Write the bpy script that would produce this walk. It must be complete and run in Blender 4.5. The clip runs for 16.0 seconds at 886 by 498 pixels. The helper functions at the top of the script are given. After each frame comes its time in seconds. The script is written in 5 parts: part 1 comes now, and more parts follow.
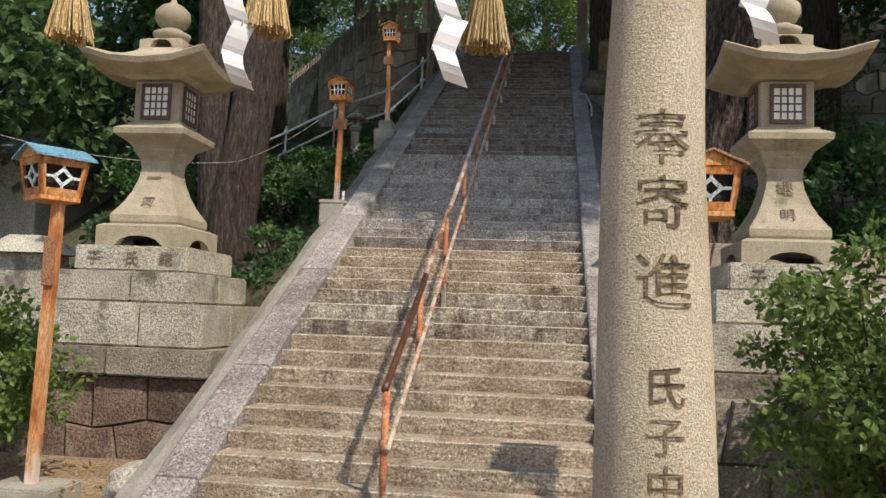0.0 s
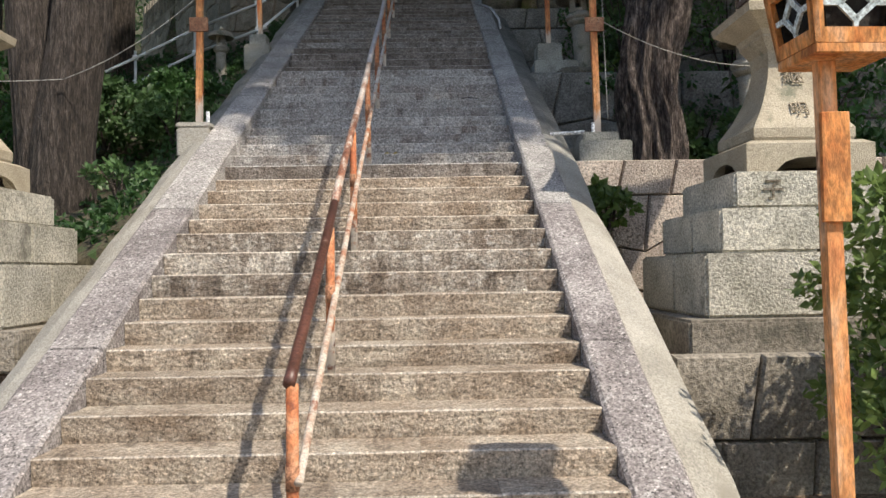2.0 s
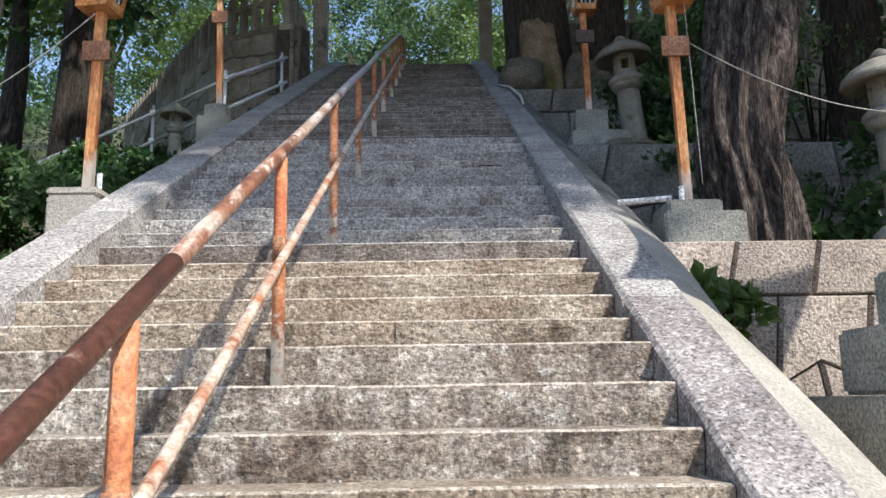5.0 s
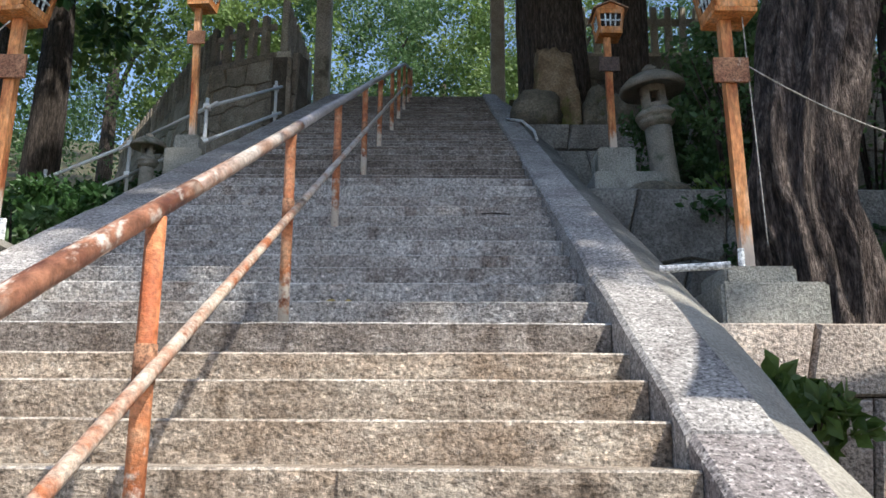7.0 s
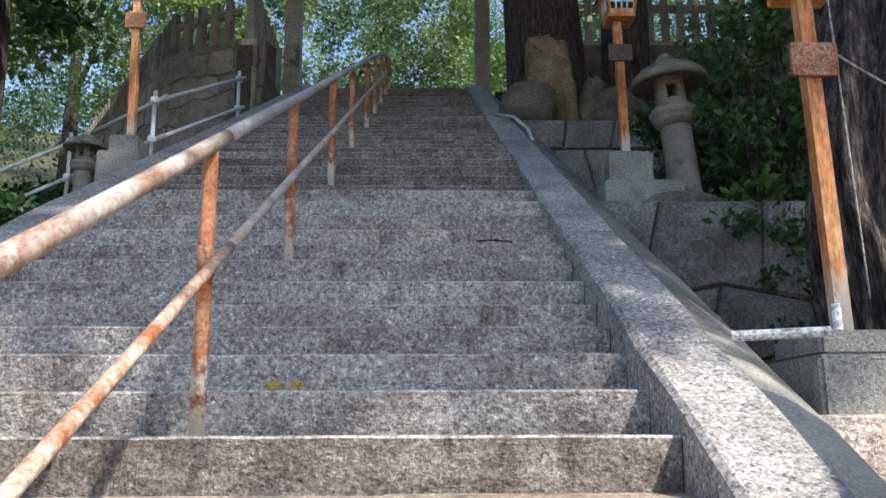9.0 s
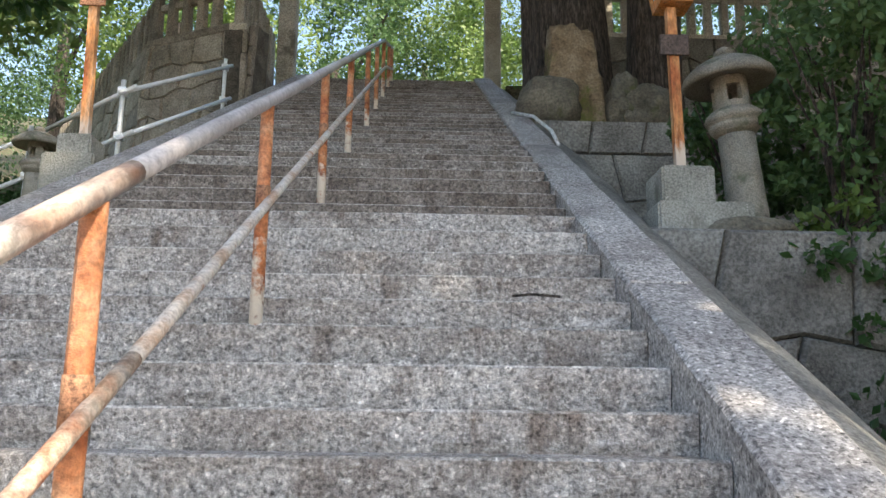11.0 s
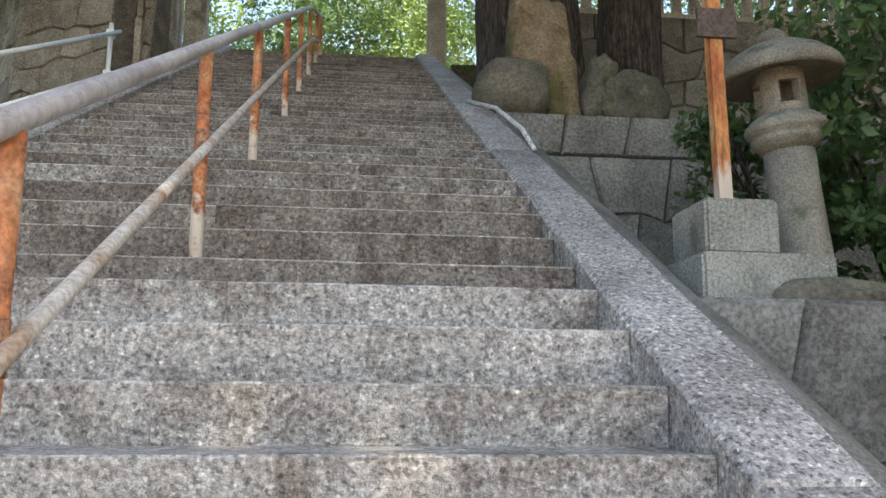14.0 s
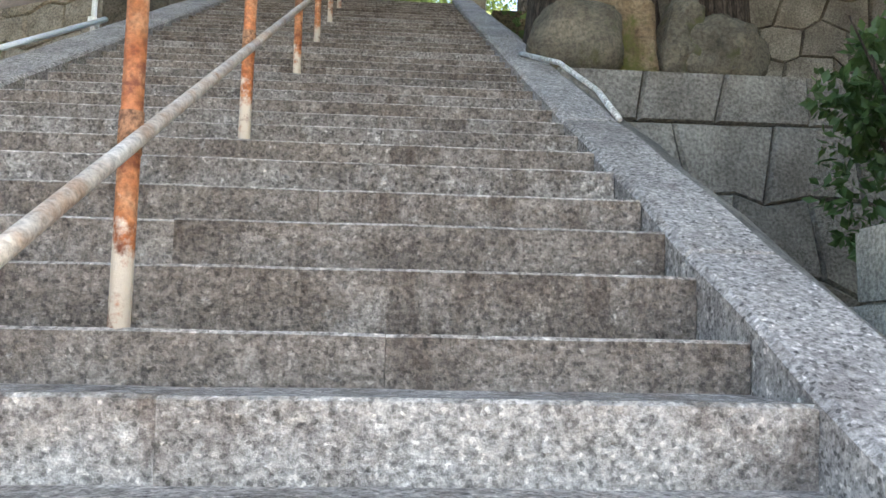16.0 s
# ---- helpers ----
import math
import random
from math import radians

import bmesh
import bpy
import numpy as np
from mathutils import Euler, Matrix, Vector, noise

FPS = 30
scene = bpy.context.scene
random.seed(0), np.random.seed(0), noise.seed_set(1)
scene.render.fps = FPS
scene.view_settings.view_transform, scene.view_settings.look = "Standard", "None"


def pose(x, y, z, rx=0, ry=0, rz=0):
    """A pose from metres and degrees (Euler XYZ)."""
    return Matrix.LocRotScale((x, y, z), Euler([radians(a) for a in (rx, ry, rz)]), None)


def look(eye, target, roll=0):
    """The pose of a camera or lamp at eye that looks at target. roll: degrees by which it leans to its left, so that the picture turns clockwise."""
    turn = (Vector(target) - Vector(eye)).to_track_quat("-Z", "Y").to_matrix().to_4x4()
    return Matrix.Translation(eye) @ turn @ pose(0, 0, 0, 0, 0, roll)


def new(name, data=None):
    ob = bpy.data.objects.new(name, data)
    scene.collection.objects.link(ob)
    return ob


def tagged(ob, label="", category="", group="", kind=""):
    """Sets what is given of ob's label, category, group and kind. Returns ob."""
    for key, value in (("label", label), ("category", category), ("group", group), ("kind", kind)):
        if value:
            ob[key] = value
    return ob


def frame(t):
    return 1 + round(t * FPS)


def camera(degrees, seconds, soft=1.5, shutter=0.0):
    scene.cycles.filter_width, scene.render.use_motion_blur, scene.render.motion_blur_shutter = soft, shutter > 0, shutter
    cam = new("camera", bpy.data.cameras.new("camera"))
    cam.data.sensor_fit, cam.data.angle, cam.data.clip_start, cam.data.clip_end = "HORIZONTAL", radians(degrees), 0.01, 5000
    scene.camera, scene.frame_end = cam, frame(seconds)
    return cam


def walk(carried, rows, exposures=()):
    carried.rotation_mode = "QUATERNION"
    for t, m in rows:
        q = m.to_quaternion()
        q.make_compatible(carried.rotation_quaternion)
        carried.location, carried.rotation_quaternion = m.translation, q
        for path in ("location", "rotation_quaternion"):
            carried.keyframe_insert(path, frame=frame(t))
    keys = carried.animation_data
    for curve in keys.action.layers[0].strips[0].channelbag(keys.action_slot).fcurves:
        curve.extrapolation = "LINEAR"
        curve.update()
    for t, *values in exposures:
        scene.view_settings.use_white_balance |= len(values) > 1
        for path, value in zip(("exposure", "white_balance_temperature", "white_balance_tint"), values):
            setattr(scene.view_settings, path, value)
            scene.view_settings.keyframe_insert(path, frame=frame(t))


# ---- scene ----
cam = camera(56.3, 16.0)
EXPOSURES = [(0.0, 0.12, 7100, 10), (1.5, 0.34, 7300, 10), (2.5, 0.53, 6300, 10), (3.5, 0.6, 6300, 10), (4.0, 0.78, 6150, 10), (6.5, 0.7, 6400, 10), (8.0, 0.95, 6050, 10), (9.0, 0.98, 6350, 10), (11.5, 1.92, 7600, 10), (12.0, 1.98, 7800, 10), (12.5, 2.14, 7700, 10), (14.0, 2.1, 7750, 10), (15.0, 2.42, 7700, 10), (16.0, 2.6, 7600, 10)]
PATH = [
    (0, (1.111, 0.132, 1.644), (0.856, 2.11, 1.801), 2.1),
    (0.5, (0.911, 0.698, 1.617), (0.741, 2.69, 1.696), 0.8),
    (1, (0.789, 1.272, 1.604), (0.683, 3.269, 1.625), 0.4),
    (1.5, (0.671, 1.839, 1.581), (0.628, 3.838, 1.584), -0.2),
    (2, (0.598, 2.363, 1.569), (0.633, 4.362, 1.618), -0.9),
    (2.5, (0.553, 2.878, 1.56), (0.595, 4.877, 1.616), -0.6),
    (3, (0.554, 3.465, 1.555), (0.654, 5.46, 1.646), -1.3),
    (3.5, (0.592, 3.995, 1.576), (0.622, 5.977, 1.84), -1.2),
    (4, (0.605, 4.529, 1.589), (0.658, 6.495, 1.949), -0.9),
    (6.5, (0.763, 6.421, 1.934), (0.714, 8.386, 2.304), -0.8),
    (7, (0.78, 6.653, 2.084), (0.77, 8.602, 2.531), 0.3),
    (7.5, (0.797, 6.947, 2.194), (0.857, 8.915, 2.548), 0.4),
    (8, (0.829, 7.224, 2.308), (0.852, 9.213, 2.518), 0.2),
    (8.5, (0.774, 7.496, 2.445), (0.815, 9.479, 2.698), -0.5),
    (9, (0.746, 7.771, 2.603), (0.785, 9.725, 3.027), -0.2),
    (11.5, (0.65, 9.138, 3.227), (0.711, 11.1, 3.608), 1.2),
    (12, (0.65, 9.404, 3.345), (0.819, 11.373, 3.652), 1.7),
    (12.5, (0.647, 9.679, 3.482), (0.762, 11.639, 3.861), 0.8),
    (13, (0.645, 9.969, 3.629), (0.825, 11.921, 4.026), 1.3),
    (13.5, (0.623, 10.232, 3.766), (0.694, 12.187, 4.184), 1.1),
    (14, (0.634, 10.51, 3.871), (0.845, 12.469, 4.214), 0.5),
    (14.5, (0.649, 10.761, 3.991), (0.835, 12.719, 4.35), 2.0),
    (15, (0.67, 11.074, 4.121), (0.994, 13.02, 4.451), 3.6),
    (15.5, (0.696, 11.378, 4.266), (0.83, 13.356, 4.536), 0.5),
    (16, (0.624, 11.755, 4.348), (0.77, 13.737, 4.574), 1.1),
]
walk(cam, [(t, look(eye, target, roll)) for t, eye, target, roll in PATH], exposures=EXPOSURES)

# ---- world, sun ----
SUN_TO = Vector((0.52, -0.55, 0.95)).normalized()
world = bpy.data.worlds.new("world")
scene.world = world
world.use_nodes = True
wn = world.node_tree
sky = wn.nodes.new("ShaderNodeTexSky")
sky.sky_type, sky.sun_disc = "NISHITA", False
sky.sun_elevation = math.asin(SUN_TO.z)
sky.sun_rotation = math.atan2(SUN_TO.x, SUN_TO.y)
wn.links.new(sky.outputs[0], wn.nodes["Background"].inputs[0])
wn.nodes["Background"].inputs[1].default_value = 0.15
sun = new("sun", bpy.data.lights.new("sun", "SUN"))
sun.data.energy, sun.data.angle, sun.data.color = 3.8, radians(0.9), (1.0, 0.93, 0.82)
sun.matrix_world = look(SUN_TO * 60, (0, 0, 0))

# ---- materials ----
def mat(name, cols, scale=6.0, rough=0.85, bump=0.4, fine=60.0, speck=None, stain=None, metal=0.0, stretch=(1, 1, 1), vary=0.25, bumpdist=0.02, trans=0.0, gr=0.85, fade=None, spot=None):
    """Two-scale procedural surface: cols blend by broad noise, fine noise gives grain, speck and stain add marks."""
    m = bpy.data.materials.new(name)
    m.use_nodes = True
    nt = m.node_tree
    N, L = nt.nodes, nt.links
    b = N["Principled BSDF"]
    b.inputs["Roughness"].default_value, b.inputs["Metallic"].default_value = rough, metal
    tc, oi = N.new("ShaderNodeTexCoord"), N.new("ShaderNodeObjectInfo")
    mul = N.new("ShaderNodeMath"); mul.operation = "MULTIPLY"; mul.inputs[1].default_value = 37.0
    L.new(oi.outputs["Random"], mul.inputs[0])
    add = N.new("ShaderNodeVectorMath"); add.operation = "ADD"
    mp = N.new("ShaderNodeMapping"); mp.inputs["Scale"].default_value = stretch
    L.new(tc.outputs["Object"], mp.inputs[0])
    L.new(mp.outputs[0], add.inputs[0]); L.new(mul.outputs[0], add.inputs[1])
    def nz(s, det=5, ro=0.6):
        n = N.new("ShaderNodeTexNoise")
        n.inputs["Scale"].default_value, n.inputs["Detail"].default_value, n.inputs["Roughness"].default_value = s, det, ro
        L.new(add.outputs[0], n.inputs["Vector"])
        return n
    def ramp(src, stops):
        r = N.new("ShaderNodeValToRGB")
        while len(r.color_ramp.elements) < len(stops):
            r.color_ramp.elements.new(0.5)
        for e, (p, c) in zip(r.color_ramp.elements, stops):
            e.position, e.color = p, (*c, 1)
        L.new(src, r.inputs[0])
        return r
    def mix(kind, fac, a, c):
        x = N.new("ShaderNodeMix"); x.data_type, x.blend_type = "RGBA", kind
        if isinstance(fac, float):
            x.inputs[0].default_value = fac
        else:
            L.new(fac, x.inputs[0])
        L.new(a, x.inputs[6])
        if isinstance(c, tuple):
            x.inputs[7].default_value = (*c, 1)
        else:
            L.new(c, x.inputs[7])
        return x.outputs[2]
    big = nz(scale)
    lo, hi = 0.34, 0.66
    col = ramp(big.outputs[0], [(lo + (hi - lo) * i / max(1, len(cols) - 1), c) for i, c in enumerate(cols)]).outputs[0]
    grain = nz(fine, 3, 0.7)
    col = mix("MULTIPLY", gr, col, ramp(grain.outputs[0], [(0.36, (0.3, 0.3, 0.3)), (0.5, (0.95, 0.95, 0.95)), (0.66, (1.6, 1.6, 1.6))]).outputs[0])
    if spot:
        v = N.new("ShaderNodeTexVoronoi"); v.inputs["Scale"].default_value = spot[0]
        L.new(add.outputs[0], v.inputs["Vector"])
        col = mix("MIX", ramp(v.outputs["Color"], [(spot[2] - 0.08, (1, 1, 1)), (spot[2], (0, 0, 0))]).outputs[0], col, spot[1])
    if fade:
        sp = N.new("ShaderNodeSeparateXYZ"); L.new(tc.outputs["Object"], sp.inputs[0])
        fn = nz(9.0, 5, 0.7)
        fm = N.new("ShaderNodeMath"); fm.operation = "MULTIPLY_ADD"; fm.inputs[1].default_value = fade[1]; L.new(fn.outputs[0], fm.inputs[0]); L.new(sp.outputs[2], fm.inputs[2])
        fr = N.new("ShaderNodeMapRange"); fr.inputs[1].default_value, fr.inputs[2].default_value = fade[0], fade[0] + 0.12
        fr.inputs[3].default_value, fr.inputs[4].default_value = 1.0, 0.0
        L.new(fm.outputs[0], fr.inputs[0])
        col = mix("MIX", fr.outputs[0], col, fade[2])
    if speck:
        v = N.new("ShaderNodeTexVoronoi"); v.inputs["Scale"].default_value = speck[0]
        L.new(add.outputs[0], v.inputs["Vector"])
        k = ramp(v.outputs["Color"], [(speck[2], (0, 0, 0)), (speck[2] + 0.08, (1, 1, 1))])
        col = mix("MIX", k.outputs[0], col, speck[1])
    if stain:
        s = nz(stain[0], 6, 0.65)
        k = ramp(s.outputs[0], [(stain[2], (0, 0, 0)), (stain[2] + 0.1, (1, 1, 1))])
        col = mix("MIX", k.outputs[0], col, stain[1])
    hv = N.new("ShaderNodeHueSaturation")
    mr = N.new("ShaderNodeMapRange")
    mr.inputs[3].default_value, mr.inputs[4].default_value = 1 - vary, 1 + vary
    L.new(oi.outputs["Random"], mr.inputs[0]); L.new(mr.outputs[0], hv.inputs["Value"]); L.new(col, hv.inputs["Color"])
    L.new(hv.outputs[0], b.inputs["Base Color"])
    bp = N.new("ShaderNodeBump"); bp.inputs["Strength"].default_value, bp.inputs["Distance"].default_value = bump, bumpdist
    sm = N.new("ShaderNodeMath"); sm.operation = "ADD"
    L.new(grain.outputs[0], sm.inputs[0]); L.new(big.outputs[0], sm.inputs[1])
    L.new(sm.outputs[0], bp.inputs["Height"]); L.new(bp.outputs[0], b.inputs["Normal"])
    if trans:
        t = N.new("ShaderNodeBsdfTranslucent"); L.new(hv.outputs[0], t.inputs[0])
        ms = N.new("ShaderNodeMixShader"); ms.inputs[0].default_value = trans
        L.new(b.outputs[0], ms.inputs[1]); L.new(t.outputs[0], ms.inputs[2])
        L.new(ms.outputs[0], N["Material Output"].inputs[0])
    return m


def stepstone(name, cols, stain, stain_at, lichen, lichen_at, speck=0.5, relief=1.0):
    """Hewn granite: broad tone, crystal grain, dark run-off streaks and pale lichen blotches."""
    m = bpy.data.materials.new(name)
    m.use_nodes = True
    N, L = m.node_tree.nodes, m.node_tree.links
    b = N["Principled BSDF"]
    b.inputs["Roughness"].default_value = 0.9
    tc, oi = N.new("ShaderNodeTexCoord"), N.new("ShaderNodeObjectInfo")
    off = N.new("ShaderNodeMath"); off.operation = "MULTIPLY"; off.inputs[1].default_value = 53.0
    L.new(oi.outputs["Random"], off.inputs[0])
    def field(kind, scale, stretch=(1, 1, 1), detail=5, ro=0.62):
        mp = N.new("ShaderNodeMapping"); mp.inputs["Scale"].default_value = stretch
        add = N.new("ShaderNodeVectorMath"); add.operation = "ADD"
        L.new(tc.outputs["Object"], mp.inputs[0]); L.new(mp.outputs[0], add.inputs[0]); L.new(off.outputs[0], add.inputs[1])
        n = N.new(kind); n.inputs["Scale"].default_value = scale
        if kind == "ShaderNodeTexNoise":
            n.inputs["Detail"].default_value, n.inputs["Roughness"].default_value = detail, ro
        L.new(add.outputs[0], n.inputs["Vector"])
        return n
    def ramp(src, stops):
        r = N.new("ShaderNodeValToRGB")
        while len(r.color_ramp.elements) < len(stops):
            r.color_ramp.elements.new(0.5)
        for e, (p, c) in zip(r.color_ramp.elements, stops):
            e.position, e.color = p, (*(c if isinstance(c, tuple) else (c, c, c)), 1)
        L.new(src, r.inputs[0])
        return r.outputs[0]
    def mix(kind, fac, a, c):
        x = N.new("ShaderNodeMix"); x.data_type, x.blend_type = "RGBA", kind
        if isinstance(fac, float):
            x.inputs[0].default_value = fac
        else:
            L.new(fac, x.inputs[0])
        L.new(a, x.inputs[6])
        if isinstance(c, tuple):
            x.inputs[7].default_value = (*c, 1)
        else:
            L.new(c, x.inputs[7])
        return x.outputs[2]
    broad = field("ShaderNodeTexNoise", 2.3, (1, 1, 1.5), 6, 0.66)
    grain = field("ShaderNodeTexNoise", 48, (1, 1, 1), 5, 0.8)
    hewn = field("ShaderNodeTexNoise", 24, (0.8, 1, 1.2), 4, 0.6)
    cell = field("ShaderNodeTexVoronoi", 105)
    streak = field("ShaderNodeTexNoise", 1.0, (7.5, 2.2, 1.6), 7, 0.68)
    patch = field("ShaderNodeTexNoise", 19, (0.8, 1, 1.05), 8, 0.76)
    zone = field("ShaderNodeTexNoise", 1.3, (1, 1, 1), 3, 0.5)
    col = ramp(broad.outputs[0], [(0.33, cols[0]), (0.5, cols[1]), (0.67, cols[2])])
    col = mix("MIX", ramp(patch.outputs[0], [(lichen_at, 0.0), (lichen_at + 0.12, 0.8)]), col, lichen)
    col = mix("MIX", mix("MULTIPLY", 1.0, ramp(streak.outputs[0], [(stain_at, 0.0), (stain_at + 0.13, 0.85)]), ramp(zone.outputs[0], [(0.38, 0.25), (0.6, 1.0)])), col, stain)
    col = mix("MULTIPLY", 0.9, col, ramp(grain.outputs[0], [(0.35, 0.26), (0.5, 0.95), (0.65, 1.7)]))
    col = mix("MULTIPLY", speck, col, ramp(cell.outputs["Color"], [(0.14, 0.22), (0.27, 0.92), (0.78, 1.0), (0.9, 1.85)]))
    hv, mr = N.new("ShaderNodeHueSaturation"), N.new("ShaderNodeMapRange")
    mr.inputs[3].default_value, mr.inputs[4].default_value = 0.88, 1.1
    L.new(oi.outputs["Random"], mr.inputs[0]); L.new(mr.outputs[0], hv.inputs["Value"]); L.new(col, hv.inputs["Color"])
    L.new(hv.outputs[0], b.inputs["Base Color"])
    h = N.new("ShaderNodeMath"); h.operation = "MULTIPLY_ADD"; h.inputs[1].default_value = 0.45
    L.new(grain.outputs[0], h.inputs[0]); L.new(hewn.outputs[0], h.inputs[2])
    bp = N.new("ShaderNodeBump"); bp.inputs["Strength"].default_value, bp.inputs["Distance"].default_value = relief, 0.03
    L.new(h.outputs[0], bp.inputs["Height"]); L.new(bp.outputs[0], b.inputs["Normal"])
    return m


M_STEP = stepstone("step_granite", [(0.28, 0.21, 0.15), (0.41, 0.335, 0.26), (0.54, 0.47, 0.38)], (0.14, 0.105, 0.075), 0.54, (0.58, 0.53, 0.46), 0.58, 0.6)
M_STEP_LI = stepstone("step_granite_blotched", [(0.2, 0.15, 0.115), (0.35, 0.295, 0.24), (0.54, 0.49, 0.42)], (0.085, 0.062, 0.045), 0.48, (0.7, 0.67, 0.61), 0.52, 0.6)
M_STEP_UP = stepstone("step_granite_grey", [(0.29, 0.255, 0.23), (0.43, 0.4, 0.37), (0.54, 0.52, 0.49)], (0.2, 0.16, 0.135), 0.52, (0.7, 0.685, 0.65), 0.54, 0.6)
# these two: brown and grey stone, with tree shade darkened into the colour
M_STEP_BR = stepstone("step_granite_mossy_brown_shaded", [(0.155, 0.126, 0.105), (0.235, 0.203, 0.176), (0.335, 0.302, 0.27)], (0.11, 0.085, 0.068), 0.48, (0.5, 0.475, 0.44), 0.58, 0.6)
M_STEP_GD = stepstone("step_granite_dull_grey_shaded", [(0.165, 0.145, 0.127), (0.26, 0.237, 0.215), (0.36, 0.34, 0.316)], (0.12, 0.095, 0.075), 0.5, (0.54, 0.52, 0.49), 0.56, 0.7)
M_EDGE = stepstone("worn_grey_edge", [(0.28, 0.255, 0.23), (0.46, 0.435, 0.405), (0.62, 0.6, 0.57)], (0.22, 0.185, 0.155), 0.52, (0.76, 0.75, 0.72), 0.52)
M_EDGE_LO = stepstone("worn_tan_edge", [(0.4, 0.33, 0.26), (0.55, 0.48, 0.4), (0.66, 0.6, 0.52)], (0.26, 0.21, 0.16), 0.6, (0.7, 0.66, 0.58), 0.55)
M_PARAPET = stepstone("parapet_granite", [(0.26, 0.24, 0.23), (0.36, 0.34, 0.325), (0.46, 0.44, 0.42)], (0.19, 0.165, 0.155), 0.56, (0.58, 0.56, 0.54), 0.57, 0.8, 0.4)
M_PARAPET_LO = stepstone("parapet_granite_dark", [(0.19, 0.168, 0.165), (0.27, 0.242, 0.236), (0.35, 0.322, 0.31)], (0.15, 0.125, 0.12), 0.55, (0.6, 0.575, 0.55), 0.55, 0.9, 0.5)
M_CEMENT_D = mat("weathered_dark_cement", [(0.17, 0.165, 0.15), (0.29, 0.28, 0.255)], 2.5, 0.92, 0.6, 60, None, (1.8, (0.1, 0.1, 0.085), 0.58), vary=0.1, gr=0.6)
M_CEMENT = mat("old_cement", [(0.31, 0.29, 0.25), (0.45, 0.425, 0.375)], 2.0, 0.9, 0.5, 80, None, (1.5, (0.27, 0.25, 0.21), 0.62), vary=0.1, gr=0.5)
M_LANTERN = mat("lantern_stone", [(0.34, 0.29, 0.21), (0.47, 0.41, 0.31)], 3.0, 0.9, 0.5, 90, None, (3.5, (0.2, 0.2, 0.14), 0.6), vary=0.08, gr=0.4)
M_LANTERN_G = mat("grey_lantern_stone", [(0.22, 0.205, 0.17), (0.36, 0.335, 0.285)], 3.0, 0.92, 0.6, 80, None, (3.5, (0.13, 0.14, 0.1), 0.57), vary=0.08, gr=0.55)
M_BASE = mat("grey_green_base_stone", [(0.25, 0.25, 0.22), (0.4, 0.395, 0.355)], 3.0, 0.92, 0.7, 70, (110, (0.5, 0.49, 0.45), 0.88), (2.2, (0.15, 0.15, 0.12), 0.6), vary=0.12, gr=0.55)
M_PLINTH = mat("plinth_stone", [(0.34, 0.32, 0.26), (0.54, 0.505, 0.43)], 3.0, 0.92, 0.9, 50, (60, (0.58, 0.55, 0.47), 0.86), (2.2, (0.17, 0.16, 0.13), 0.58), vary=0.18, gr=0.7)
M_PILLAR = mat("pillar_granite", [(0.52, 0.45, 0.335), (0.66, 0.58, 0.45)], 1.6, 0.9, 0.8, 120, (190, (0.3, 0.26, 0.2), 0.86), (1.0, (0.42, 0.37, 0.29), 0.62), vary=0.03, gr=0.5)
# dark browns paint the shade inside engraved strokes; nothing is cut in
M_CARVE_SHADE = mat("carving_shade", [(0.16, 0.12, 0.08), (0.22, 0.17, 0.11)], 8, 0.95, 0.5, 90)
M_CARVE_SHADE_L = mat("shallow_carving_shade", [(0.2, 0.165, 0.12), (0.28, 0.235, 0.175)], 8, 0.95, 0.5, 90)
M_WALL = mat("wall_stone_warm", [(0.36, 0.29, 0.24), (0.52, 0.44, 0.37)], 3.0, 0.92, 0.8, 55, (90, (0.62, 0.57, 0.5), 0.86), (2.0, (0.2, 0.165, 0.135), 0.61), vary=0.15)
M_WALL_D = mat("wall_stone_dark", [(0.15, 0.14, 0.125), (0.28, 0.27, 0.245)], 2.5, 0.92, 0.8, 40, None, (2.0, (0.36, 0.35, 0.32), 0.63), vary=0.25, gr=0.55)
M_WALL_M = mat("wall_stone_grey_brown", [(0.2, 0.175, 0.14), (0.36, 0.32, 0.265)], 2.5, 0.92, 0.8, 40, None, (2.0, (0.13, 0.12, 0.095), 0.6), vary=0.25, gr=0.6)
M_ROUGH = mat("rough_brown_stone", [(0.13, 0.09, 0.07), (0.27, 0.2, 0.16)], 3.0, 0.95, 1.0, 40, None, (2.0, (0.09, 0.07, 0.06), 0.6), vary=0.25)
M_JOINT = mat("joint_earth", [(0.07, 0.062, 0.05), (0.15, 0.135, 0.11)], 5, 0.95, 0.6, 60)
M_DIRT = mat("sandy_dirt", [(0.2, 0.13, 0.08), (0.33, 0.24, 0.16)], 1.5, 0.98, 1.0, 35, (40, (0.12, 0.08, 0.05), 0.85))
M_HILL = mat("leafy_soil", [(0.05, 0.045, 0.03), (0.1, 0.085, 0.05)], 1.2, 0.98, 1.0, 20, (14, (0.05, 0.09, 0.03), 0.7))
M_RUST = mat("rusty_painted_pipe", [(0.36, 0.1, 0.035), (0.5, 0.19, 0.08), (0.6, 0.34, 0.2)], 7.0, 0.7, 0.8, 60, None, (11.0, (0.2, 0.06, 0.03), 0.57), vary=0.08, bumpdist=0.006, gr=0.5, fade=(0.62, 0.95, (0.74, 0.68, 0.6)))
M_MID = mat("peeling_rail", [(0.4, 0.14, 0.06), (0.6, 0.48, 0.38), (0.7, 0.64, 0.56)], 7.0, 0.7, 0.8, 60, None, (9.0, (0.28, 0.09, 0.04), 0.58), bumpdist=0.006, gr=0.5)
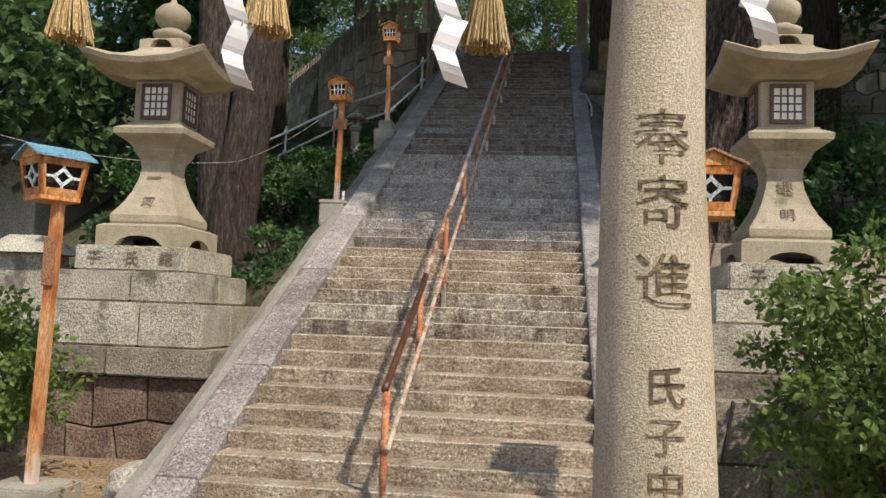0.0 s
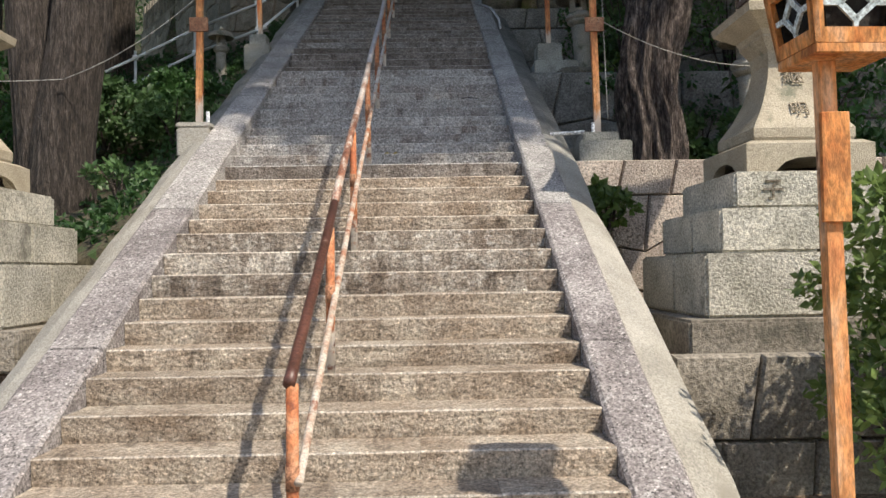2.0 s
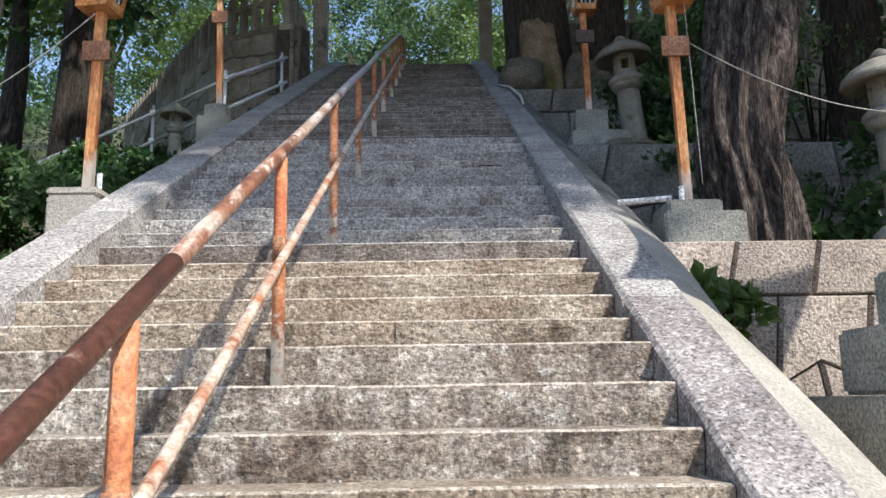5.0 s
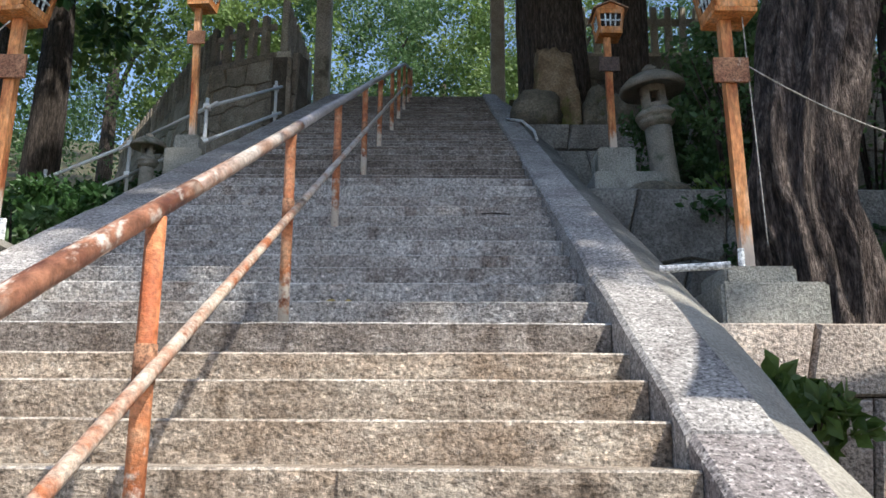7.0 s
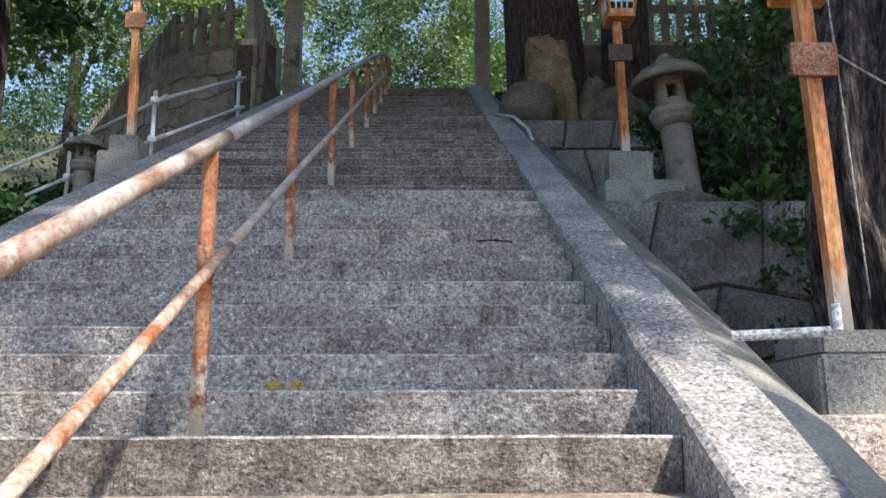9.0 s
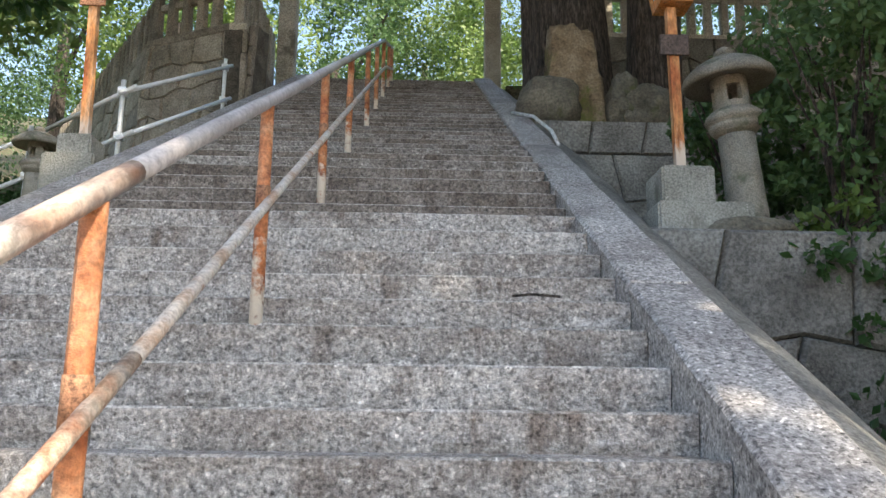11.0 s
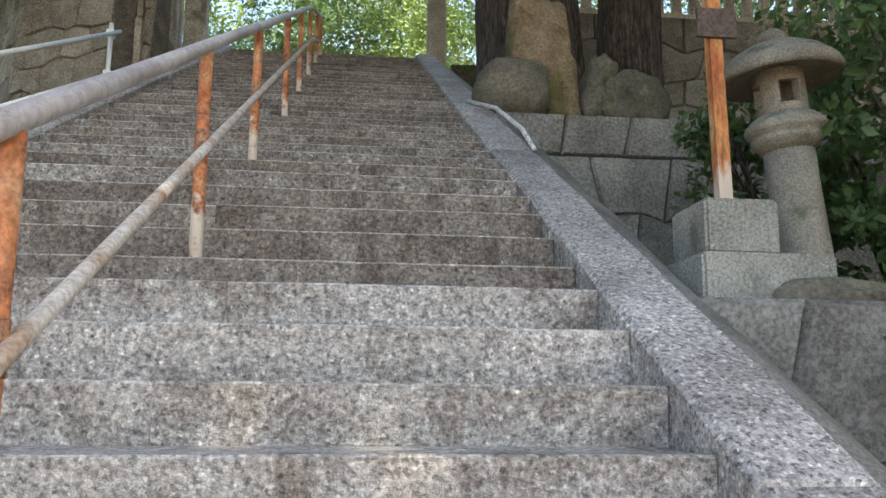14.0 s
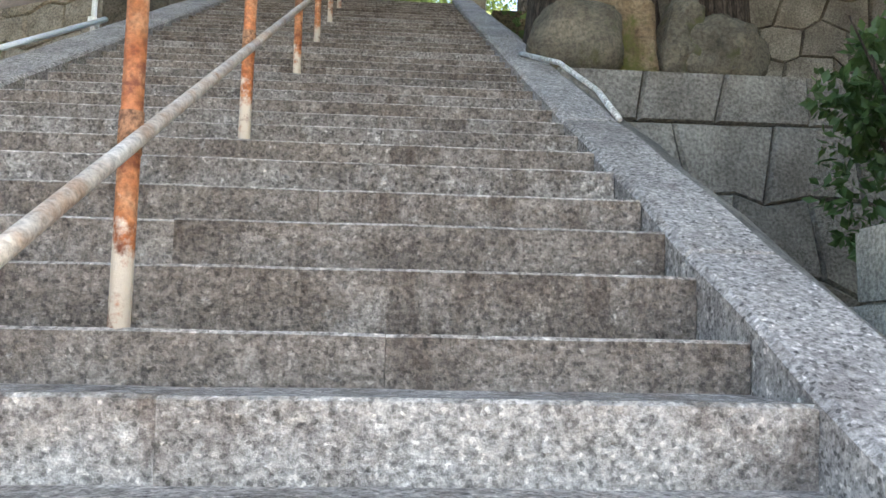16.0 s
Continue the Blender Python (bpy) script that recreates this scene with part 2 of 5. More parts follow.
M_RAIL_D = mat("dark_brown_handrail", [(0.07, 0.03, 0.02), (0.13, 0.055, 0.04)], 6.0, 0.4, 0.5, 50, None, (11.0, (0.55, 0.46, 0.38), 0.63), vary=0.05, bumpdist=0.005, gr=0.5)
M_RAIL_X = mat("flaking_brown_handrail", [(0.12, 0.045, 0.03), (0.3, 0.14, 0.085), (0.5, 0.42, 0.35)], 9.0, 0.45, 0.6, 50, None, (14.0, (0.66, 0.6, 0.53), 0.56), stretch=(1.5, 0.5, 0.5), vary=0.05, bumpdist=0.005, gr=0.5)
M_RAIL_G = mat("bare_grey_handrail", [(0.27, 0.235, 0.23), (0.4, 0.37, 0.365), (0.5, 0.47, 0.46)], 6.0, 0.42, 0.4, 50, None, (10.0, (0.34, 0.2, 0.14), 0.62), stretch=(1.5, 0.6, 0.6), vary=0.05, bumpdist=0.004, gr=0.35)
M_MID_P = mat("pale_peeling_rail", [(0.5, 0.36, 0.27), (0.64, 0.58, 0.52), (0.72, 0.69, 0.64)], 7.0, 0.7, 0.8, 60, None, (9.0, (0.34, 0.14, 0.07), 0.62), bumpdist=0.006, gr=0.45)
M_RAIL = mat("worn_handrail", [(0.26, 0.13, 0.08), (0.42, 0.33, 0.28), (0.56, 0.51, 0.46)], 7.0, 0.45, 0.5, 50, None, (11.0, (0.68, 0.64, 0.58), 0.6), stretch=(1.5, 0.5, 0.5), vary=0.05, bumpdist=0.005, gr=0.5)
M_ORANGE = mat("faded_orange_paint", [(0.42, 0.13, 0.03), (0.6, 0.26, 0.08), (0.62, 0.36, 0.2)], 8.0, 0.75, 0.7, 60, None, (8.0, (0.14, 0.05, 0.02), 0.6), vary=0.1, stretch=(1, 1, 0.35), bumpdist=0.006, gr=0.6)
M_POLE = mat("peeling_orange_pole", [(0.4, 0.12, 0.04), (0.6, 0.27, 0.1), (0.66, 0.42, 0.26)], 8.0, 0.75, 0.8, 60, None, (8.0, (0.12, 0.045, 0.02), 0.6), vary=0.1, stretch=(1, 1, 0.3), bumpdist=0.006, gr=0.5, fade=(0.58, 0.9, (0.66, 0.55, 0.45)))
M_PLATE = mat("rusty_plate", [(0.26, 0.11, 0.06), (0.42, 0.22, 0.12)], 12, 0.8, 0.6, 80, None, (10, (0.55, 0.45, 0.35), 0.62), vary=0.2, bumpdist=0.005)
M_BLUE = mat("blue_tin", [(0.12, 0.3, 0.42), (0.2, 0.42, 0.55)], 8, 0.5, 0.3, 60)
M_TINBR = mat("brown_tin", [(0.25, 0.14, 0.08), (0.36, 0.22, 0.13)], 8, 0.7, 0.4, 60)
M_LATT = mat("pale_blue_lattice", [(0.5, 0.62, 0.66), (0.66, 0.74, 0.76)], 10, 0.7, 0.3, 60)
M_DARK = mat("dark_opening", [(0.015, 0.014, 0.012), (0.03, 0.028, 0.025)], 5, 0.8, 0.2, 40)
M_SHOJI = mat("white_window_pane", [(0.82, 0.82, 0.78), (0.86, 0.86, 0.82)], 4, 0.6, 0.1, 40, gr=0.05)
M_FRAME = mat("dark_window_frame", [(0.09, 0.06, 0.05), (0.14, 0.1, 0.08)], 8, 0.7, 0.3, 60)
M_GALV = mat("galvanised_pipe", [(0.72, 0.75, 0.76), (0.84, 0.86, 0.87)], 8, 0.35, 0.15, 60, metal=0.1, bumpdist=0.003, gr=0.2)
M_PAPER = mat("white_paper", [(0.84, 0.84, 0.85), (0.87, 0.87, 0.88)], 3, 0.8, 0.05, 30, trans=0.15, gr=0.04)
M_STRAW = mat("rice_straw", [(0.5, 0.34, 0.15), (0.7, 0.53, 0.28)], 20, 0.8, 0.6, 90, stretch=(3, 3, 0.3))
M_BARK = mat("ridged_bark", [(0.032, 0.025, 0.021), (0.09, 0.07, 0.057), (0.175, 0.142, 0.12)], 18.0, 0.95, 1.0, 60, vary=0.1, stretch=(1.6, 1.6, 0.25), bumpdist=0.08)
M_BARK_G = mat("gnarled_bark", [(0.028, 0.022, 0.019), (0.13, 0.098, 0.085), (0.36, 0.29, 0.25)], 12.0, 0.95, 1.0, 45, vary=0.1, stretch=(2.2, 2.2, 0.42), bumpdist=0.12)
M_MOSS = mat("mossy_rock", [(0.12, 0.085, 0.052), (0.23, 0.165, 0.1), (0.31, 0.245, 0.165)], 4.5, 0.95, 1.0, 40, None, (2.2, (0.13, 0.135, 0.04), 0.55), vary=0.15, gr=0.5)
M_BOULD = mat("grey_boulder", [(0.08, 0.073, 0.055), (0.2, 0.18, 0.14)], 3, 0.95, 0.9, 35, None, (2.5, (0.08, 0.09, 0.04), 0.58), vary=0.1, gr=0.5)
M_LEAF = mat("leaf_mid", [(0.06, 0.125, 0.045), (0.13, 0.225, 0.085)], 0.6, 0.45, 0.1, 8, vary=0.2, trans=0.42, gr=0.4)
M_LEAF_L = mat("leaf_light", [(0.12, 0.2, 0.05), (0.25, 0.35, 0.11)], 0.5, 0.45, 0.1, 8, vary=0.2, trans=0.48, gr=0.4)
M_LEAF_D = mat("leaf_dark", [(0.03, 0.08, 0.024), (0.065, 0.145, 0.042)], 0.6, 0.45, 0.1, 8, vary=0.2, trans=0.38, gr=0.4)
M_WHITE = mat("white_plastic", [(0.7, 0.72, 0.72), (0.8, 0.8, 0.8)], 5, 0.5, 0.1, 40)
M_CABLE = mat("grey_cable", [(0.3, 0.29, 0.27), (0.4, 0.39, 0.36)], 5, 0.7, 0.1, 40)
M_PLASTER = mat("house_plaster", [(0.36, 0.34, 0.31), (0.45, 0.43, 0.39)], 1.5, 0.9, 0.3, 50)
M_TILE = mat("roof_tile", [(0.14, 0.15, 0.17), (0.26, 0.27, 0.28)], 4, 0.6, 0.4, 50)
M_DEAD = mat("dry_leaf", [(0.3, 0.2, 0.06), (0.42, 0.36, 0.1)], 5, 0.8, 0.3, 50, vary=0.3)

# ---- mesh helpers ----
def mesh_ob(name, bm, material, parent=None, label="", smooth=False):
    me = bpy.data.meshes.new(name)
    bm.normal_update()
    bm.to_mesh(me)
    bm.free()
    me.materials.append(material)
    if smooth:
        for p in me.polygons:
            p.use_smooth = True
    ob = new(name, me)
    if parent:
        ob.parent = parent
    if label:
        ob["label"] = label
    return ob


def part(name, bm, material, parent, label="", smooth=False):
    return mesh_ob(name, bm, material, parent, label, smooth)


def empty(name, label, category, at=(0, 0, 0), group="", kind=""):
    e = new(name)
    e.location = at
    return tagged(e, label, category, group, kind)


def box(x0, x1, y0, y1, z0, z1, bevel=0.012, bm=None, inset=0.0, seg=1):
    bm = bm or bmesh.new()
    i = inset
    vs = [bm.verts.new(p) for p in ((x0, y0, z0), (x1, y0, z0), (x1, y1, z0), (x0, y1, z0), (x0 + i, y0 + i, z1), (x1 - i, y0 + i, z1), (x1 - i, y1 - i, z1), (x0 + i, y1 - i, z1))]
    fs = [bm.faces.new([vs[k] for k in f]) for f in ((3, 2, 1, 0), (4, 5, 6, 7), (0, 1, 5, 4), (1, 2, 6, 5), (2, 3, 7, 6), (3, 0, 4, 7))]
    if bevel:
        es = list({e for f in fs for e in f.edges})
        bmesh.ops.bevel(bm, geom=es, offset=bevel, segments=seg, affect="EDGES")
    return bm


def loft(rings, bm=None, cap=True):
    """Rings: lists of points with equal counts, closed; sides between them."""
    bm = bm or bmesh.new()
    vs = [[bm.verts.new(p) for p in r] for r in rings]
    n = len(vs[0])
    for a, b in zip(vs, vs[1:]):
        for k in range(n):
            bm.faces.new((a[k], a[(k + 1) % n], b[(k + 1) % n], b[k]))
    if cap:
        bm.faces.new(list(reversed(vs[0])))
        bm.faces.new(vs[-1])
    return bm


def circle(cx, cy, z, r, n=16, ry=None):
    return [(cx + r * math.cos(2 * math.pi * k / n), cy + (ry or r) * math.sin(2 * math.pi * k / n), z) for k in range(n)]


def square(z, h, c=0.0, k=4):
    """A square ring of half width h with its corners lifted by c, k points a side."""
    pts = []
    cs = [(-h, -h), (h, -h), (h, h), (-h, h)]
    for a, b in zip(cs, cs[1:] + cs[:1]):
        for i in range(k):
            u = i / k
            pts.append((a[0] + (b[0] - a[0]) * u, a[1] + (b[1] - a[1]) * u, z + c * abs(2 * u - 1) ** 2.2))
    return pts


def tube(points, r, n=10, bm=None):
    """A pipe along points; r a number or one a point."""
    pts = [Vector(p) for p in points]
    rings = []
    for i, p in enumerate(pts):
        d = (pts[min(i + 1, len(pts) - 1)] - pts[max(i - 1, 0)]).normalized()
        u = d.cross(Vector((0, 0, 1)) if abs(d.z) < 0.9 else Vector((1, 0, 0))).normalized()
        v = u.cross(d)
        rr = r[i] if isinstance(r, (list, tuple)) else r
        rings.append([p + rr * (u * math.cos(2 * math.pi * k / n) - v * math.sin(2 * math.pi * k / n)) for k in range(n)])
    return loft(rings, bm)


def revolve(profile, n=20, bm=None):
    return loft([circle(0, 0, z, r, n) for r, z in profile], bm)


def quads(name, verts, faces, material, parent=None, smooth=False):
    me = bpy.data.meshes.new(name)
    me.from_pydata(verts, [], faces)
    me.materials.append(material)
    if smooth:
        me.polygons.foreach_set("use_smooth", [True] * len(me.polygons))
    ob = new(name, me)
    if parent:
        ob.parent = parent
    return ob


def leaves(name, clumps, per, size, material, parent=None, seed=1, droop=0.2):
    """Leaves, two bent quads each, in clumps (x, y, z, r, flatness)."""
    rng = np.random.default_rng(seed)
    C = np.repeat(np.array(clumps, float), per, axis=0)
    n = len(C)
    d = rng.normal(size=(n, 3))
    d /= np.linalg.norm(d, axis=1)[:, None]
    p = C[:, :3] + d * (C[:, 3] * rng.uniform(0.25, 1, n) ** 0.6)[:, None] * np.stack([np.ones(n), np.ones(n), C[:, 4]], 1)
    a = rng.normal(size=(n, 3)) + d * 0.8
    a[:, 2] -= droop
    a /= np.linalg.norm(a, axis=1)[:, None]
    b = np.cross(a, rng.normal(size=(n, 3)))
    b /= np.linalg.norm(b, axis=1)[:, None]
    up = np.cross(a, b)
    s = (size * rng.uniform(0.6, 1.3, n))[:, None]
    v = np.stack([p, p + a * s * 0.5 + b * s * 0.28 - up * s * 0.06, p + a * s, p + a * s * 0.5 - b * s * 0.28 - up * s * 0.06], 1).reshape(-1, 3)
    f = (np.arange(n)[:, None] * 4)
    f = np.concatenate([f + np.array([[0, 1, 2]]), f + np.array([[0, 2, 3]])])
    return quads(name, v.tolist(), f.tolist(), material, parent)


def clump_cloud(c, rad, count, r, seed, flat=0.7):
    rng = np.random.default_rng(seed)
    out = []
    for _ in range(count):
        d = rng.normal(size=3)
        d /= np.linalg.norm(d)
        k = rng.uniform(0.35, 1.0) ** 0.5
        out.append((c[0] + d[0] * rad[0] * k, c[1] + d[1] * rad[1] * k, c[2] + d[2] * rad[2] * k, r * rng.uniform(0.6, 1.3), flat))
    return out


# clumps in a box, for out-of-view crowns added to block the sun
def shade_crown(c, half, count, r, seed, flat=0.7):
    rng = np.random.default_rng(seed)
    return [(c[0] + half[0] * u, c[1] + half[1] * v, c[2] + half[2] * w, r * s, flat) for u, v, w, s in zip(rng.uniform(-1, 1, count), rng.uniform(-1, 1, count), rng.uniform(-1, 1, count), rng.uniform(0.6, 1.3, count))]


# ---- stairs ----
Y0, Z0, RUN, RISE = 7.63, 1.275, 0.2877, 0.148
K0, K1 = -8, 52
XL, XR = -1.33, 1.50
# worn steps are uneven: depth and height of each edge, from the sixth step up
EDGE_Y = (6.12, 6.40, 6.73, 7.05, 7.34, 7.635, 7.90, 8.16, 8.43, 8.735, 9.06, 9.36, 9.64, 9.92, 10.27, 10.6, 10.9, 11.16, 11.41, 11.68, 11.96, 12.2, 12.44, 12.735, 13.04, 13.366, 13.664, 14.0, 14.25, 14.49, 14.807)
EDGE_Z = (0.55, 0.692, 0.832, 0.99, 1.122, 1.264, 1.408, 1.561, 1.714, 1.876, 2.003, 2.145, 2.29, 2.417, 2.583, 2.731, 2.88, 3.015, 3.145, 3.295, 3.457, 3.593, 3.735, 3.897, 4.072, 4.243, 4.368, 4.546, 4.705, 4.85, 5.015)
def nose(k):
    if -5 <= k <= 25:
        return EDGE_Y[k + 5], EDGE_Z[k + 5]
    return Y0 + RUN * k, Z0 + RISE * k + (0.045 * max(0, 1 - (k - 25) / 7) if k > 25 else 0.01)
def plane(y):
    return Z0 + (y - Y0) * RISE / RUN
YT, ZT = nose(K1)

stairs = empty("stairs", "long worn granite shrine stairway between sloped stone kerbs", "stairs", kind="structure")
bm = bmesh.new()
lo = [bm.verts.new(p) for p in ((XL, nose(K0)[0] + 0.1, -0.3), (XR, nose(K0)[0] + 0.1, -0.3), (XR, YT + 0.4, ZT - 0.2), (XL, YT + 0.4, ZT - 0.2))]
ba = [bm.verts.new(p) for p in ((XL, YT + 0.4, -0.4), (XR, YT + 0.4, -0.4))]
bm.faces.new(lo); bm.faces.new((lo[0], lo[3], ba[0])); bm.faces.new((lo[1], ba[1], lo[2])); bm.faces.new((lo[2], ba[1], ba[0], lo[3])); bm.faces.new((lo[0], ba[0], ba[1], lo[1]))
part("stair_core", bm, M_JOINT, stairs)


def slab(w, depth, h, seed):
    """One stone step block with a worn, uneven front edge; origin at its lower left front."""
    bm = bmesh.new()
    nx = max(3, int(w / 0.11))
    prof = [(depth, 0), (0.014, 0), (0.005, h * 0.35), (0.002, h * 0.72), (0.0, h - 0.008), (0.012, h), (depth * 0.5, h - 0.003), (depth, h)]
    cols = []
    for i in range(nx + 1):
        x = 0.0008 + (w - 0.0016) * i / nx
        e = 0.0015 if i in (0, nx) else 0
        col = []
        for j, (y, z) in enumerate(prof):
            q = Vector((x * 6 + seed * 9.7, y * 9, z * 14 + seed))
            m = 0.013 if 1 <= j <= 3 else 0.0045 if j <= 5 else 0.003
            col.append(bm.verts.new((x, y + e + m * noise.noise(q), z + (0.6 * m * noise.noise(q + Vector((7, 3, 1))) if j >= 3 else 0) - e * (j >= 3))))
        cols.append(col)
    for a, b in zip(cols, cols[1:]):
        for j in range(len(prof) - 1):
            bm.faces.new((a[j], b[j], b[j + 1], a[j + 1]))
    bm.faces.new(list(reversed(cols[0]))[::-1]); bm.faces.new(list(reversed(cols[-1])))
    return bm


def build_steps():
    rng = random.Random(5)
    for k in range(K0, K1 + 1):
        y, z = nose(k)
        # from step 21 up the darker stone also carries painted tree shade
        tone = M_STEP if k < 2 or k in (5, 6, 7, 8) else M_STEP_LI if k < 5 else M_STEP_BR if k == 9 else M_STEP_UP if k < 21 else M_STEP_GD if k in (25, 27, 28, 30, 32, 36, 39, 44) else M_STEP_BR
        cuts = [XL]
        x = XL + rng.uniform(0.8, 2.0)
        while x < XR - 0.45:
            cuts.append(x)
            x += rng.uniform(1.0, 1.9)
        cuts.append(XR)
        tall = z - nose(k - 1)[1] + (0.02 if k > K0 else 0.1)
        deep = nose(k + 1)[0] - y + 0.05
        for a, b in zip(cuts, cuts[1:]):
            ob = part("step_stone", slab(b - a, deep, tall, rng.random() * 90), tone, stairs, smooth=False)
            ob.data.materials.append(M_EDGE_LO if k < 9 else M_EDGE if k < 21 else M_STEP_UP)
            for i in range(4, len(ob.data.polygons) - 2, 7):
                ob.data.polygons[i].material_index = 1
            ob.location = (a, y + rng.uniform(-0.004, 0.004), z - tall + rng.uniform(-0.003, 0.002))


def sloped(name, x0, x1, ya, yb, lift, depth, material, parent, gap=0.006, drop0=0.0, drop1=0.0):
    """A kerb stone that follows the stair's slope."""
    bm = bmesh.new()
    n = max(2, int((yb - ya) / 0.22))
    secs = []
    for i in range(n + 1):
        y = ya + gap + (yb - ya - 2 * gap) * i / n
        q = Vector((x0, y * 3, 0))
        w = 0.008 * noise.noise(q * 2)
        z = plane(y) + lift + w - (0.008 if i in (0, n) else 0)
        secs.append([(x0, y, z - depth), (x1, y, z - depth), (x1 + w, y, z - 0.02 - drop1), (x1 - 0.02, y, z - drop1), (x0 + 0.02, y, z - drop0), (x0 + w, y, z - 0.02 - drop0)])
    return part(name, loft(secs, bm), material, parent)


def build_kerbs():
    rng = random.Random(9)
    for side, (a, b, c) in (("left", (XL - 0.34, XL - 0.003, XL - 0.62)), ("right", (XR + 0.003, XR + 0.30, XR + 0.58))):
        kerb = empty("stair_kerb_" + side, "sloped speckled granite kerb stones with cement edging beside the stairs", "kerb", kind="structure")
        joints = [4.45, 5.9, 7.3, 9.2, 10.75, 12.26, 14.1, 15.75, 17.0, 18.9, 20.8, 22.9]
        for p, q in zip(joints, joints[1:]):
            sloped("kerb_stone", a, b, p, q, 0.035, 0.9, M_PARAPET_LO if q < 9.5 else M_PARAPET, kerb, gap=0.011)
        # cement strip outside
        secs = []
        for y in [4.5 + 0.5 * i for i in range(36)]:
            w = 0.05 * noise.noise(Vector((c, y * 1.3, 0)))
            o = c + w
            i_ = a - 0.002 if side == "left" else b + 0.002
            zz = plane(y) - 0.02
            d = 0.16 + 0.06 * noise.noise(Vector((c, y * 0.9, 4)))
            r = [(o, y, zz - 1.6), (i_, y, zz - 1.6), (i_, y, zz), ((o + i_) / 2, y, zz - d * 0.35), (o, y, zz - d)]
            secs.append(r if side == "left" else [r[1], r[0], r[4], r[3], r[2]])
        part("cement_edging", loft(secs[:14]), M_CEMENT, kerb, smooth=False)
        part("cement_edging", loft(secs[13:]), M_CEMENT_D, kerb, "dark weathered cement edging")


build_kerbs()

# ---- ground ----
def smooth01(u):
    u = min(1, max(0, u))
    return u * u * (3 - 2 * u)


def ground_z(x, y):
    n = noise.noise(Vector((x * 0.6, y * 0.6, 0)))
    if y > 19.5 and x < -2.3 - (y - 19.9) * 0.81:
        return max(1.0, 6.2 - 0.35 * (-2.3 - x)) + 0.1 * n
    if y > 23.3:
        return ZT - 0.03 + max(0, y - 34) * 0.42 + 0.05 * n + max(0, abs(x) - 8) * 0.12
    if -1.95 < x < 2.06:
        return min(-0.02, 0) if y < 5.6 else min(plane(y) - 0.75, ZT - 0.3)
    if x >= 2.06:
        z = 0.02 * n if y < 7.75 else 0.95 if y < 10.85 else 2.61 if y < 13.98 else 4.25 if y < 17.75 else 6.32 if y < 22.8 else ZT
        if y < 7.75:
            z += 0.12 * smooth01((y - 5.5) / 2.5)
        return z + (0.05 * n if y > 10.9 else 0) + (max(0, x - 8) * 0.5 if y > 8.3 else 0)
    far = -1.95 - x
    base = 0.1 * smooth01((y - 6) / 2) + 0.02 * n
    if y < 8.3:
        return base
    hill = plane(y) - 0.42 - 0.55 * min(far, 1.2) - 0.12 * max(0, far - 1.2) + 0.12 * n
    if far > 5:
        hill -= (far - 5) * 0.35
    return max(0.12, min(hill, 8.2)) if y > 9.8 else max(0.1, min(hill, 0.9))


def build_ground():
    xs = [-400, -200, -100, -60, -40, -30] + [-24 + 1.0 * i for i in range(16)] + [-8 + 0.35 * i for i in range(17)] + [-1.96, -1.94, 0, 2.05, 2.07] + [2.4 + 0.4 * i for i in range(15)] + [9, 10, 12, 14, 17, 20, 25, 30, 40, 60, 100, 200, 400]
    ys = [-400, -150, -60, -30, -15, -8, -4, -2, 0, 1, 2, 3, 4, 5] + [5.5 + 0.3 * i for i in range(8)] + [7.74, 7.76, 8.0, 8.24, 8.26, 8.6, 9.0, 9.4, 9.79, 9.81, 10.2, 10.6, 10.84, 10.86] + [11.2 + 0.4 * i for i in range(7)] + [13.97, 13.99] + [14.3 + 0.4 * i for i in range(9)] + [17.74, 17.76] + [18.1 + 0.5 * i for i in range(10)] + [22.79, 22.81, 23.29, 23.31, 25, 28, 31, 34, 37, 41, 46, 52, 60, 80, 130, 250, 400]
    verts = [(x, y, ground_z(x, y) if y < 60 else ground_z(x, 60)) for y in ys for x in xs]
    w = len(xs)
    f_d, f_h = [], []
    for j in range(len(ys) - 1):
        for i in range(w - 1):
            q = (j * w + i, j * w + i + 1, (j + 1) * w + i + 1, (j + 1) * w + i)
            (f_d if ys[j + 1] < 8.27 else f_h).append(q)
    me = bpy.data.meshes.new("ground")
    me.from_pydata(verts, [], f_d + f_h)
    me.materials.append(M_DIRT); me.materials.append(M_HILL)
    me.polygons.foreach_set("material_index", [0] * len(f_d) + [1] * len(f_h))
    tagged(new("ground", me), "sandy dirt forecourt rising into leafy soil hillside", "ground", kind="structure")


build_ground()

# ---- stone walls ----
WALL_JOBS = []
def stone_wall(name, label, o, ux, uy, width, height, cw, ch, material, seed, depth=0.3, batter=0.0, top_row=None):
    """A wall of fitted stones from o along (ux, uy); the stones are made at the end of the file."""
    th = math.atan2(uy, ux)
    root = empty(name, label, "stone wall", o, kind="structure")
    root.rotation_euler = (0, 0, th)
    bm = bmesh.new()
    b = batter
    loft([[(0, 0.05, -0.3), (width, 0.05, -0.3), (width, depth + b, -0.3), (0, depth + b, -0.3)], [(0, 0.05 + b, height - 0.03), (width, 0.05 + b, height - 0.03), (width, depth + b, height - 0.03), (0, depth + b, height - 0.03)]], bm)
    part("wall_core", bm, M_JOINT, root)
    WALL_JOBS.append((root, width, height, cw, ch, material, seed, batter, top_row))
    return root


